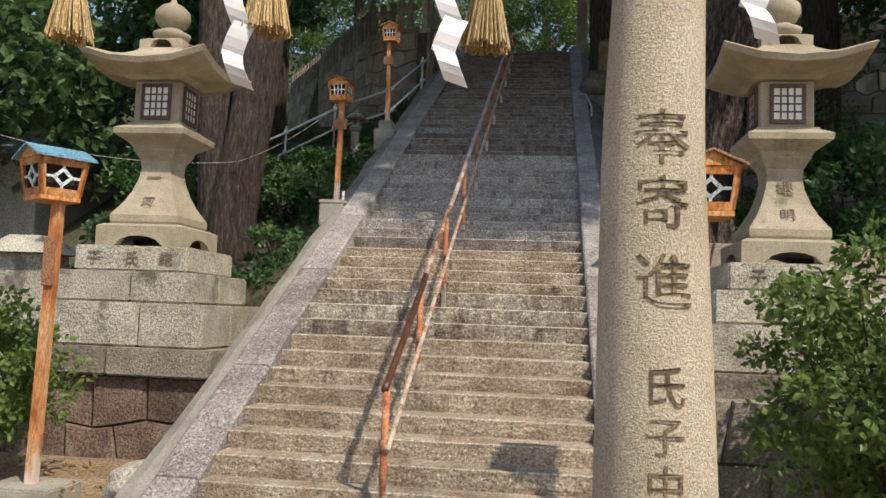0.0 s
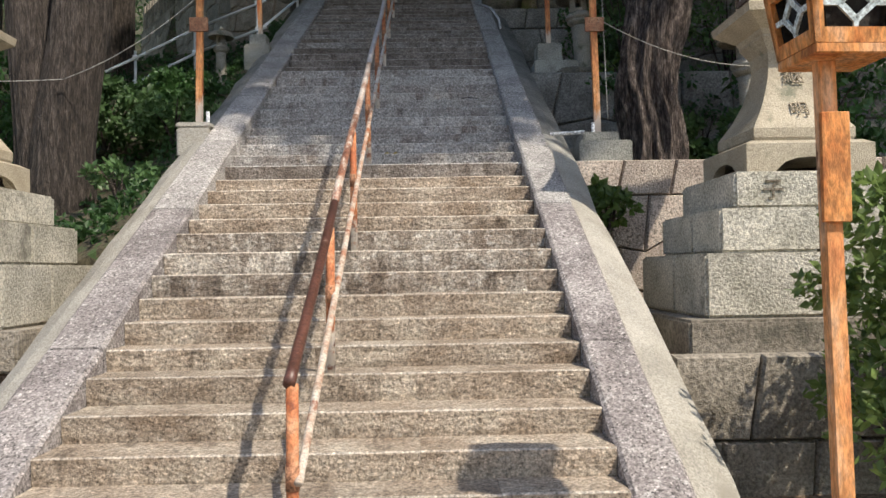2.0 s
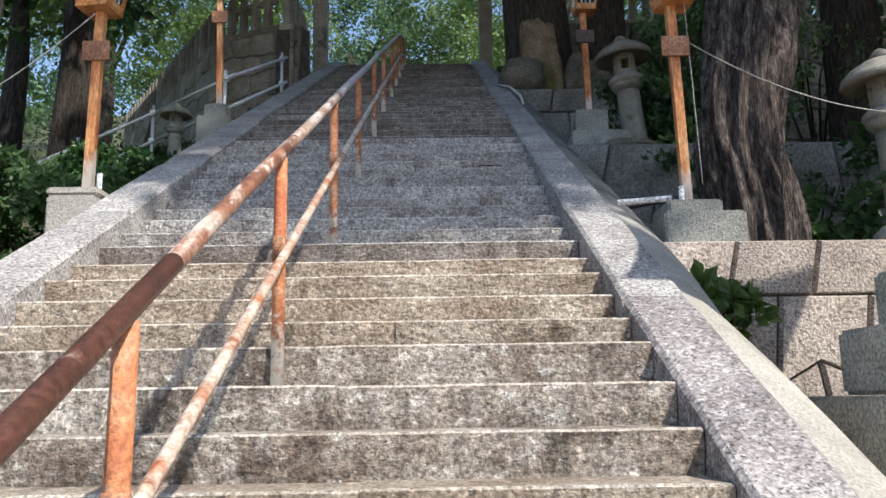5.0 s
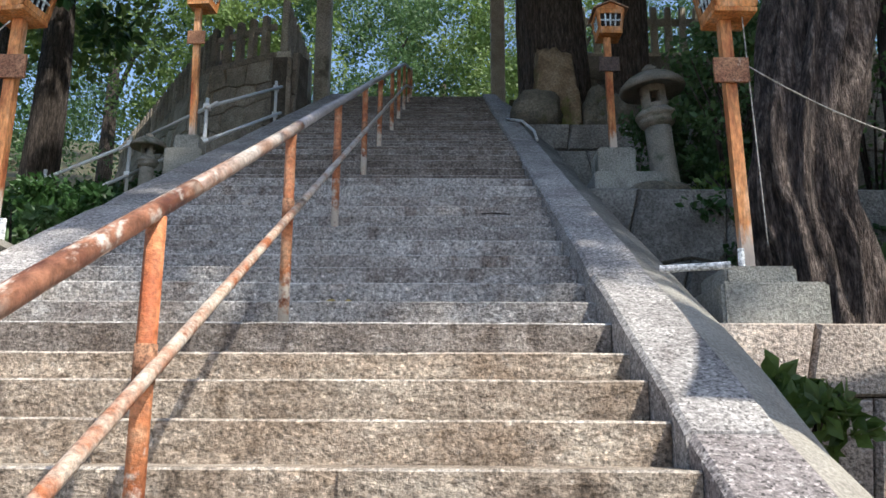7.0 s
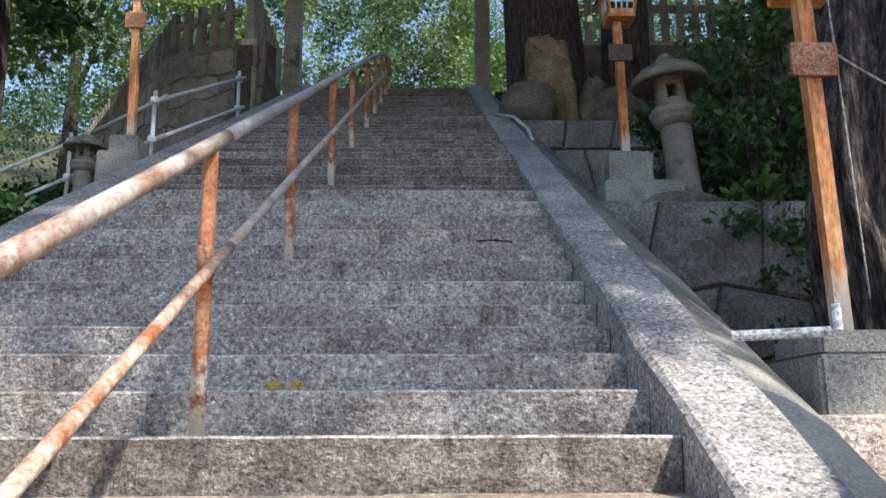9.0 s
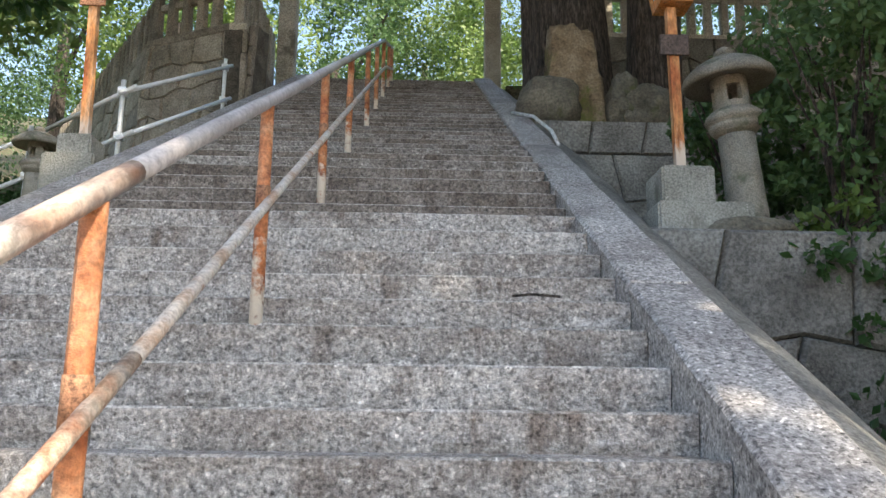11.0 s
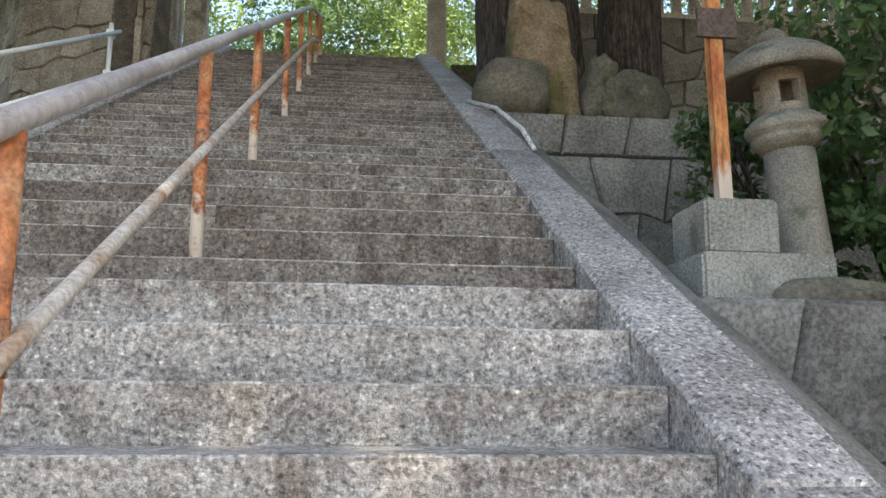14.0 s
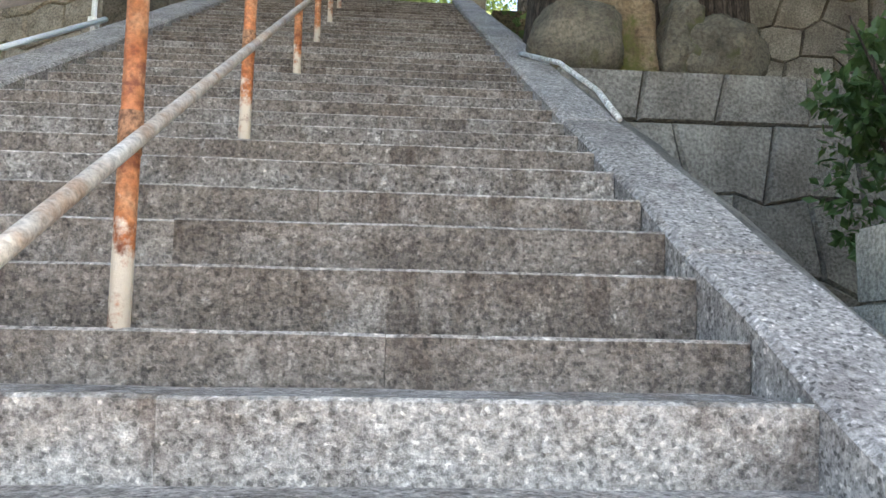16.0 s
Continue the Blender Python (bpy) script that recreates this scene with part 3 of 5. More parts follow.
def lay_stones(root, width, height, cw, ch, material, seed, batter, top_row):
    rng = random.Random(seed)
    rows = max(1, round(height / ch))
    zs = [height * j / rows for j in range(rows + 1)]
    if top_row:
        zs = [(height - top_row) * j / max(1, rows - 1) for j in range(rows)] + [height]
    cache = {}
    def corner(i, j):
        if (i, j) not in cache:
            jit = 0.25 if 0 < j < rows and not (top_row and j == rows - 1) else 0.0
            x = (i + rng.uniform(-0.28, 0.28)) * cw / 2
            z = zs[j] + rng.uniform(-jit, jit) * ch
            cache[i, j] = (min(width, max(0, x)), z)
        return cache[i, j]
    n2 = int(2 * width / cw) + 3
    for j in range(rows):
        for i in range(-1 + (j % 2), n2, 2):
            if top_row and j == rows - 1:
                ids = [(i, j), (i + 2, j), (i + 2, j + 1), (i, j + 1)]
            else:
                ids = [(i, j), (i + 1, j), (i + 2, j), (i + 2, j + 1), (i + 1, j + 1), (i, j + 1)]
            P = [corner(*c) for c in ids]
            if max(p[0] for p in P) - min(p[0] for p in P) < 0.06:
                continue
            cx, cz = sum(p[0] for p in P) / len(P), sum(p[1] for p in P) / len(P)
            def ring(sh, y):
                return [(cx + (x - cx) * sh - math.copysign(0.0025, x - cx), y + batter * z / height, cz + (z - cz) * sh - math.copysign(0.0025, z - cz)) for x, z in P]
            pr = rng.uniform(-0.012, 0.02)
            bm = loft([ring(0.995, 0.12), ring(0.995, 0.025 - pr), ring(0.93, -0.01 - pr)], cap=False)
            vs = list(bm.verts)[-len(P):]
            c = bm.verts.new((cx, -0.02 - pr + batter * cz / height, cz))
            for a in range(len(P)):
                bm.faces.new((vs[a], vs[(a + 1) % len(P)], c))
            bmesh.ops.recalc_face_normals(bm, faces=list(bm.faces))
            part("stone", bm, material, root)


stone_wall("wall_terrace_low_right", "rough dark masonry below the stone lantern plinth", (2.14, 7.6, 0.0), 1, 0, 5.0, 1.0, 0.56, 0.4, M_WALL_M, 1, top_row=0.55)
stone_wall("wall_terrace_low_left", "rough brown boulder masonry below the stone lantern plinth", (-7.0, 8.0, 0.0), 1, 0, 5.0, 0.92, 0.6, 0.45, M_ROUGH, 2)
stone_wall("wall_terrace_right_1", "pinkish granite retaining wall with fitted polygonal stones", (2.0, 10.7, 0.8), 1, 0, 7.0, 1.85, 0.55, 0.5, M_WALL, 3, top_row=0.36)
stone_wall("wall_terrace_right_2", "dark weathered retaining wall of large polygonal stones", (1.95, 13.72, 2.4), 1, 0, 8.0, 1.87, 0.85, 0.62, M_WALL_D, 4)
stone_wall("wall_terrace_right_3", "grey fitted-stone retaining wall with squared top blocks", (1.85, 17.45, 4.2), 1, 0, 8.0, 2.15, 0.62, 0.55, M_WALL_D, 5, top_row=0.38)
stone_wall("wall_terrace_right_4", "pale stone wall below the upper stone fence", (3.2, 22.4, 6.2), 1, 0, 10.0, 3.6, 0.7, 0.55, M_WALL_D, 6)
stone_wall("wall_upper_left_front", "grey-brown castle-like wall of fitted stones below the fence", (-3.95, 21.0, 5.3), 0.905, -0.425, 2.13, 3.55, 0.5, 0.42, M_WALL_M, 7, batter=0.3)
stone_wall("wall_upper_left_back", "grey-brown castle-like wall of fitted stones curving away", (-8.3, 27.5, 5.3), 0.556, -0.831, 7.82, 3.55, 0.5, 0.42, M_WALL_M, 17, batter=0.3)
w_side = stone_wall("wall_upper_left_side", "side of fitted stone wall beside the stairs", (-2.02, 20.2, 6.2), 0, 1, 3.0, 2.5, 0.45, 0.4, M_WALL_M, 8)

# ---- lantern plinths and stone lanterns ----
def plinth(x, y, right):
    root = empty("lantern_plinth", "stepped weathered granite plinth on masonry under the stone lantern", "plinth", (x, y, 0), "lantern plinths")
    tiers = [(1.1, 1.0, 0.92, 1.2), (0.93, 0.85, 1.2, 1.65), (0.78, 0.73, 1.65, 1.97), (0.63, 0.62, 1.97, 2.24)]
    rng = random.Random(int(x * 10) + 50)
    for hx, hy, z0, z1 in tiers:
        cuts = [-hx, rng.uniform(-0.1, 0.45) * hx, hx] if z1 < 2.1 else [-hx, hx]
        for a, b in zip(cuts, cuts[1:]):
            for c, d in ((-hy, -0.1), (-0.1, hy)):
                if z1 > 2.1 and c > -0.2:
                    continue
                if z1 > 2.1:
                    d = hy
                part("plinth_stone", box(a + 0.004, b - 0.004, c + 0.004, d - 0.004, z0 + 0.003, z1, 0.02, seg=2), M_WALL_M if z1 < 1.3 else M_PLINTH, root)
    return root


def arch_foot(h, z0, z1, bm):
    """Four-footed slab with a low arch cut in each side."""
    t = 0.06
    for k in range(4):
        m = Matrix.Rotation(k * math.pi / 2, 4, "Z")
        n = 10
        prev = None
        for i in range(n + 1):
            u = -1 + 2 * i / n
            arch = z0 + (0.12 * math.sqrt(max(0, 1 - (u / 0.55) ** 2)) if abs(u) < 0.55 else 0)
            col = [bm.verts.new(m @ Vector(p)) for p in ((u * h, -h, arch), (u * h, -h, z1 - 0.03), (u * (h - t), -h + t, z1), (u * (h - t), -h + t + 0.02, z0 + 0.13 if abs(u) < 0.6 else z0), )]
            if prev:
                bm.faces.new((prev[0], col[0], col[1], prev[1])); bm.faces.new((prev[1], col[1], col[2], prev[2])); bm.faces.new((col[0], prev[0], prev[3], col[3]))
            prev = col
    box(-h + t, h - t, -h + t, h - t, z0 + 0.13, z1, 0, bm)
    bmesh.ops.remove_doubles(bm, verts=list(bm.verts), dist=0.0005)
    return bm


# thin raised letters whose dark colour stands in for shade in the carving
def carved(txt, size, parent, place, rot, name="carved_letter", cyl=None, material=None, depth=0.004):
    cu = bpy.data.curves.new("letters", "FONT")
    cu.body, cu.size, cu.align_x, cu.align_y, cu.extrude = txt, size, "CENTER", "CENTER", depth
    tmp = bpy.data.objects.new("letters", cu)
    scene.collection.objects.link(tmp)
    bpy.context.view_layer.update()
    me = bpy.data.meshes.new_from_object(tmp.evaluated_get(bpy.context.evaluated_depsgraph_get()))
    bpy.data.objects.remove(tmp)
    bpy.data.curves.remove(cu)
    me.materials.clear()
    me.materials.append(material or M_CARVE_SHADE)
    if cyl:
        for v in me.vertices:
            d = math.sqrt(max(0, cyl * cyl - v.co.x ** 2)) - cyl
            v.co.z += d
    ob = new(name, me)
    ob.parent = parent
    ob.location, ob.rotation_euler = place, rot
    return ob


def great_lantern(x, y):
    root = empty("stone_lantern", "tall carved stone lantern with upturned roof and latticed window", "stone lantern", (x, y, 2.24), "great stone lanterns")
    part("foot", arch_foot(0.48, 0.0, 0.25, bmesh.new()), M_LANTERN, root, "arched four-footed base slab")
    prof = [(0.25, 0.37), (0.28, 0.385), (0.35, 0.385), (0.39, 0.36), (0.5, 0.29), (0.62, 0.235), (0.76, 0.19), (0.88, 0.17), (0.98, 0.18), (1.05, 0.22), (1.08, 0.24), (1.1, 0.24)]
    part("shaft", loft([square(z, h) for z, h in prof]), M_LANTERN, root, "flared shaft")
    part("shelf", loft([square(z, h) for z, h in ((1.1, 0.24), (1.14, 0.26), (1.24, 0.4), (1.3, 0.41), (1.32, 0.38), (1.36, 0.3), (1.38, 0.3))]), M_LANTERN, root)
    fb = part("fire_box", box(-0.26, 0.26, -0.26, 0.26, 1.38, 1.86, 0.015), M_LANTERN, root)
    for k in range(4):
        m = Matrix.Translation((0, 0, 1.62)) @ Matrix.Rotation(k * math.pi / 2, 4, "Z")
        bm = bmesh.new()
        for q in ((-0.17, 0.17, -0.285, -0.25, 0.16, 0.2), (-0.17, 0.17, -0.285, -0.25, -0.2, -0.16), (-0.17, -0.135, -0.285, -0.25, -0.16, 0.16), (0.135, 0.17, -0.285, -0.25, -0.16, 0.16)):
            box(*q, 0, bm)
        for i in (-0.066, 0.0, 0.066):
            box(i - 0.008, i + 0.008, -0.278, -0.26, -0.16, 0.16, 0, bm)
        for i in (-0.08, 0.0, 0.08):
            box(-0.135, 0.135, -0.277, -0.26, i - 0.008, i + 0.008, 0, bm)
        bm.transform(m)
        part("window_lattice", bm, M_FRAME, root, "dark wooden lattice")
        bm = box(-0.14, 0.14, -0.27, -0.262, -0.165, 0.165, 0)
        bm.transform(m)
        part("window_pane", bm, M_SHOJI, root, "white window pane")
    rings = [square(1.86, 0.3), square(1.9, 0.36), square(1.93, 0.68, 0.13), square(1.99, 0.71, 0.13), square(2.01, 0.69, 0.12), square(2.05, 0.55, 0.05), square(2.12, 0.4), square(2.2, 0.27), square(2.24, 0.24)]
    part("roof", loft(rings), M_LANTERN, root, "wide upturned stone roof")
    part("roof_cap", arch_foot(0.25, 2.22, 2.36, bmesh.new()), M_LANTERN, root)
    part("finial", revolve([(0.05, 2.34), (0.15, 2.36), (0.2, 2.42), (0.21, 2.46), (0.13, 2.5), (0.1, 2.53), (0.16, 2.56), (0.2, 2.64), (0.19, 2.72), (0.12, 2.79), (0.05, 2.82), (0.02, 2.88)]), M_LANTERN, root, "onion-shaped finial", True)
    return root


LXL, LXR, LY = -3.22, 3.43, 8.88
pl = plinth(LXL, LY, False)
pr_ = plinth(LXR, LY, True)
gl = great_lantern(LXL, LY)
gr = great_lantern(LXR, LY)
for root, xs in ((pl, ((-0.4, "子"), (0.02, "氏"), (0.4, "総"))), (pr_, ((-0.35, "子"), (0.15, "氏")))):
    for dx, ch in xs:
        carved(ch, 0.16, root, (dx, -0.626, 2.1), (radians(90), 0, 0), material=M_CARVE_SHADE_L)
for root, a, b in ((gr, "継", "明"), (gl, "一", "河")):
    carved(a, 0.17, root, (0, -0.205, 0.78), (radians(72), 0, 0), material=M_CARVE_SHADE_L)
    carved(b, 0.15, root, (0, -0.315, 0.5), (radians(55), 0, 0), material=M_CARVE_SHADE_L)

# ---- torii ----
TX, TY, TR = 1.466, 3.12, 0.195
torii = empty("torii_gate", "granite torii gate with carved pillar and hanging straw tassels", "torii gate", (0, 0, 0))
def shaft_r(z):
    return TR + 0.045 - 0.027 * max(0, z)
def shaft_rings(cx):
    out = []
    for i in range(25):
        z = -0.2 + 4.1 * i / 24
        rr = shaft_r(z)
        bx = cx + math.copysign(0.05 - 0.022 * z, cx)
        out.append([(bx + rr * math.cos(2 * math.pi * k / 40) * (1 + 0.006 * noise.noise(Vector((k * 0.7, z * 4, cx)))), TY + rr * math.sin(2 * math.pi * k / 40) * (1 + 0.006 * noise.noise(Vector((k * 0.7, z * 4, cx)))), z) for k in range(40)])
    return out
pillar = part("pillar", loft(shaft_rings(TX)), M_PILLAR, torii, "round granite pillar with carved characters", True)
part("pillar", loft(shaft_rings(-1.42)), M_PILLAR, torii, "", True)
part("tie_beam", box(-1.95, 2.0, TY - 0.1, TY + 0.1, 3.25, 3.5, 0.02), M_PILLAR, torii)
part("lintel", loft([[(-2.2, TY - 0.16, 3.88), (2.3, TY - 0.16, 3.88), (2.3, TY + 0.16, 3.88), (-2.2, TY + 0.16, 3.88)], [(-2.3, TY - 0.2, 4.25), (2.4, TY - 0.2, 4.25), (2.4, TY + 0.2, 4.25), (-2.3, TY + 0.2, 4.25)]]), M_PILLAR, torii)
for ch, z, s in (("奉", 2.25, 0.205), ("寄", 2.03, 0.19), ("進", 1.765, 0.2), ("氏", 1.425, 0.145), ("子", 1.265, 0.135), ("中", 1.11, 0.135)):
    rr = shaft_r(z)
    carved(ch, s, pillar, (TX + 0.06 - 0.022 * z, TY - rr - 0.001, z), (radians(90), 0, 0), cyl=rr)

rope = mesh_ob("straw_rope", tube([(-1.24 + 0.1 * i, TY - 0.02, 3.05 - 0.1 * math.sin(math.pi * i / 26) ** 1) for i in range(27)], [0.05 + 0.012 * math.sin(i * 2.2) for i in range(27)]), M_STRAW, None, "", True)
tagged(rope, "twisted rice-straw rope hung across the torii gate", "rope")


def tassel(x, z, seed):
    rng = random.Random(seed)
    root = empty("straw_tassel", "bundled rice-straw tassel hanging from the rope", "straw tassel", (x, TY - 0.02, z), "straw tassels")
    bm = bmesh.new()
    for i in range(150):
        a, q = rng.uniform(0, 2 * math.pi), rng.uniform(0, 1) ** 0.5
        r0, r1 = 0.035 * q, (0.095 + rng.uniform(-0.008, 0.01)) * q
        zb = rng.uniform(0, 0.025)
        tube([(r0 * math.cos(a), r0 * math.sin(a), 0.32), (0.62 * r1 * math.cos(a), 0.62 * r1 * math.sin(a), 0.17), (r1 * math.cos(a), r1 * math.sin(a), zb)], 0.0045, 4, bm)
    part("straw", bm, M_STRAW, root)
    part("binding", tube([(0.045 * math.cos(t * 0.6), 0.045 * math.sin(t * 0.6), 0.29 - 0.0015 * t) for t in range(22)], 0.008, 6), M_STRAW, root)


def paper(x, z, seed, flip=1):
    """Folded zigzag paper strip."""
    bm = bmesh.new()
    w = 0.085
    dx = [0, -0.03, 0.035, -0.01]
    y = TY - 0.06
    top = z + 0.42
    for i in range(4):
        x0 = x + flip * dx[i]
        zt, zb = top - 0.115 * i, top - 0.115 * (i + 1) - 0.015
        sk = 0.05 * flip * (1 if i % 2 else -1)
        pts = []
        for j in range(5):
            u = j / 4
            bow = 0.02 * math.sin(u * math.pi) * (1.6 if i == 3 else 0.7)
            pts.append((bm.verts.new((x0 + sk * u - w / 2, y - bow - 0.004 * i, zt + (zb - zt) * u + 0.015)), bm.verts.new((x0 + sk * u + w / 2, y - bow * 1.2 - 0.004 * i, zt + (zb - zt) * u - 0.015))))
        for p, q in zip(pts, pts[1:]):
            bm.faces.new((p[0], p[1], q[1], q[0]))
    ob = mesh_ob("paper_streamer", bm, M_PAPER)
    so = ob.modifiers.new("thick", "SOLIDIFY")
    so.thickness = 0.002
    tagged(ob, "white folded zigzag paper streamer hanging from the rope", "paper streamer", "paper streamers")


for i, (x, z) in enumerate(((-0.79, 2.66), (0.02, 2.68), (0.86, 2.61))):
    tassel(x, z, i)
paper(-0.08, 2.52, 1)
paper(0.72, 2.53, 2)
paper(1.80, 2.68, 3)

# ---- centre handrail ----
def rail_line(y):
    return plane(y) + 0.825
def rail_bend(y):
    return rail_line(y) - 0.22 * smooth01((y - 19.5) / 3.2)
hr = empty("handrail", "rusty painted pipe handrail with peeling paint down the stairs", "handrail", (0, 0, 0))
post_y = [5.75, 7.12, 8.72, 10.42, 11.98, 13.7, 15.22, 17.1, 18.5, 19.9, 21.3, 22.4]
def stand(y):
    return max(nose(k)[1] for k in range(K0, K1 + 1) if k == K0 or nose(k)[0] <= y)
post_x = lambda y: 0.03
for y in post_y:
    zb = stand(y) - 0.01
    lean = random.uniform(-0.008, 0.008)
    p = part("post", tube([(0, 0, 0), (lean, 0, rail_bend(y) - 0.02 - zb)], 0.026, 12), M_RUST, hr, "", True)
    p.location = (post_x(y), y, zb)
    part("collar", tube([(post_x(y) + lean * 0.5, y, rail_bend(y) - 0.45), (post_x(y) + lean * 0.5, y, rail_bend(y) - 0.35)], 0.029, 12), M_PLATE, hr, "", True)
ry = [5.72] + [5.8 + 0.4 * i for i in range(42)] + [22.5]
rl = lambda a, c: [(0.03 + 0.004 * math.sin(y * 2.1), y, rail_bend(y)) for y in ry if a <= y <= c]
part("top_rail", tube(rl(5.7, 7.45), 0.0265, 12), M_RAIL_D, hr, "dark brown worn top rail", True)
part("top_rail", tube(rl(7.35, 9.05), 0.02655, 12), M_RAIL_X, hr, "brown top rail flaking to pale metal", True)
part("top_rail", tube(rl(8.95, 10.7), 0.0268, 12), M_RAIL, hr, "pale worn top rail with rust patches", True)
part("top_rail", tube(rl(10.5, 23), 0.0269, 12), M_RAIL_G, hr, "bare grey top rail", True)
part("mid_rail", tube([(0.062, y, rail_bend(y) - 0.4) for y in ry if y < 10.7], 0.019, 10), M_MID, hr, "thin lower rail", True)
part("mid_rail", tube([(0.062, y, rail_bend(y) - 0.4) for y in ry if y > 10.3], 0.0192, 10), M_MID_P, hr, "thin pale lower rail", True)

# ---- lantern poles ----
def lantern_box(root, z, blue, star, yaw, s=1.0):
    """House-shaped lantern with tapered walls and a small pitched roof."""
    r = Matrix.Translation((0, 0, z)) @ Matrix.Rotation(radians(yaw), 4, "Z") @ Matrix.Scale(s, 4)
    hb, ht, H = 0.14, 0.175, 0.26
    bm = box(-hb, hb, -hb, hb, -0.035, 0.0, 0.004)
    bm.transform(r); base = part("lantern_floor", bm, M_ORANGE, root)
    for k in range(4):
        m = r @ Matrix.Rotation(k * math.pi / 2, 4, "Z")
        def at(u, zz, d):
            h = hb + (ht - hb) * zz / H
            return Vector((u * h, -h + d, zz))
        def bar(u0, u1, z0, z1, d0, d1, bm):
            vs = [bm.verts.new(m @ at(u, zz, d)) for d in (d0, d1) for u, zz in ((u0, z0), (u1, z0), (u1, z1), (u0, z1))]
            for f in ((0, 1, 2, 3), (7, 6, 5, 4), (0, 4, 5, 1), (1, 5, 6, 2), (2, 6, 7, 3), (3, 7, 4, 0)):
                bm.faces.new([vs[i] for i in f])
        bm = bmesh.new()
        bar(-1, 1, 0, 0.05, 0, 0.02, bm); bar(-1, 1, H - 0.05, H, 0, 0.02, bm)
        bar(-1, -0.76, 0.05, H - 0.05, 0, 0.02, bm); bar(0.76, 1, 0.05, H - 0.05, 0, 0.02, bm)
        part("lantern_frame", bm, M_ORANGE, root)
        bm = bmesh.new()
        if star:
            c = H / 2
            def stroke(p, q, w):
                p, q = Vector(p), Vector(q)
                d = (q - p).normalized(); nn = Vector((-d.y, d.x)) * w
                vs = [bm.verts.new(m @ at(a.x / 0.158, c + a.y, dd)) for dd in (0.006, 0.016) for a in (p - nn, q - nn, q + nn, p + nn)]
                for f in ((0, 1, 2, 3), (7, 6, 5, 4), (0, 4, 5, 1), (1, 5, 6, 2), (2, 6, 7, 3), (3, 7, 4, 0)):
                    bm.faces.new([vs[i] for i in f])
            D = [(0.06, 0), (0, 0.055), (-0.06, 0), (0, -0.055)]
            for a, b in zip(D, D[1:] + D[:1]):
                stroke(a, b, 0.011)
            for a in D:
                stroke(a, (a[0] * 2.05, a[1] * 1.55), 0.009)
        else:
            for u in (-0.38, 0.0, 0.38):
                bar(u - 0.06, u + 0.06, 0.05, H - 0.05, 0.006, 0.014, bm)
            bar(-0.76, 0.76, H / 2 - 0.008, H / 2 + 0.008, 0.007, 0.015, bm)
        part("lattice", bm, M_LATT, root, "pale blue lattice")
        # near-black sheet behind the lattice stands in for the shaded inside
        bm = bmesh.new()
        vs = [bm.verts.new(m @ at(u, zz, 0.05)) for u, zz in ((-0.9, 0.02), (0.9, 0.02), (0.9, H - 0.02), (-0.9, H - 0.02))]
        bm.faces.new(vs)
        part("inner_panel", bm, M_DARK, root)
    bm = bmesh.new()
    e = ht + 0.035
    for sx in (-1, 1):
        v = [bm.verts.new(r @ Vector(p)) for p in ((0, -e, H + 0.085), (sx * e, -e, H - 0.005), (sx * e, e, H - 0.005), (0, e, H + 0.085), (0, -e, H + 0.1), (sx * e, -e, H + 0.01), (sx * e, e, H + 0.01), (0, e, H + 0.1))]
        for f in ((0, 1, 2, 3), (7, 6, 5, 4), (0, 4, 5, 1), (1, 5, 6, 2), (2, 6, 7, 3), (3, 7, 4, 0)):
            bm.faces.new([v[i] for i in f])
    part("roof", bm, M_BLUE if blue else M_TINBR, root, "blue tin roof" if blue else "brown tin roof")
    for yy in (-ht, ht):
        bm = bmesh.new()
        v = [bm.verts.new(r @ Vector((q[0], yy + d, q[1]))) for d in (-0.006, 0.006) for q in ((-ht, H), (ht, H), (0, H + 0.085))]
        for f in ((0, 1, 2), (5, 4, 3), (0, 3, 4, 1), (1, 4, 5, 2), (2, 5, 3, 0)):
            bm.faces.new([v[i] for i in f])
        part("gable", bm, M_ORANGE, root)


def lantern_pole(x, y, z0, h, blue=False, star=False, yaw=0, plate=None, lean=0.0, platemat=None, wide=0.032, s=1.0):
    root = empty("lantern_pole", "faded orange post lantern with house-shaped top and peeling paint", "post lantern", (x, y, z0), "post lanterns")
    w = wide
    bm = loft([[(-w, -w, 0), (w, -w, 0), (w, w, 0), (-w, w, 0)], [(-w + lean, -w, h), (w + lean, -w, h), (w + lean, w, h), (-w + lean, w, h)]])
    part("pole", bm, M_POLE, root)
    lantern_box(root, h + 0.035, blue, star, yaw, s)
    if plate:
        pw, ph, pz, d = plate
        part("sign_plate", box(-pw / 2 + lean * 0.7, pw / 2 + lean * 0.7, -w - 0.022, -w - 0.002, pz - ph / 2, pz + ph / 2, 0.003), platemat or M_PLATE, root, "rusty nameplate")
    return root


def block_base(x, y, z, sizes, material, label, name="pole_base"):
    root = empty(name, label, "stone base", (x, y, z), "pole bases")
    zz = 0
    for hx, hy, h, dx in sizes:
        part("base_stone", box(dx - hx, dx + hx, -hy, hy, zz + 0.002, zz + h, 0.015, seg=2), material, root)
        zz += h


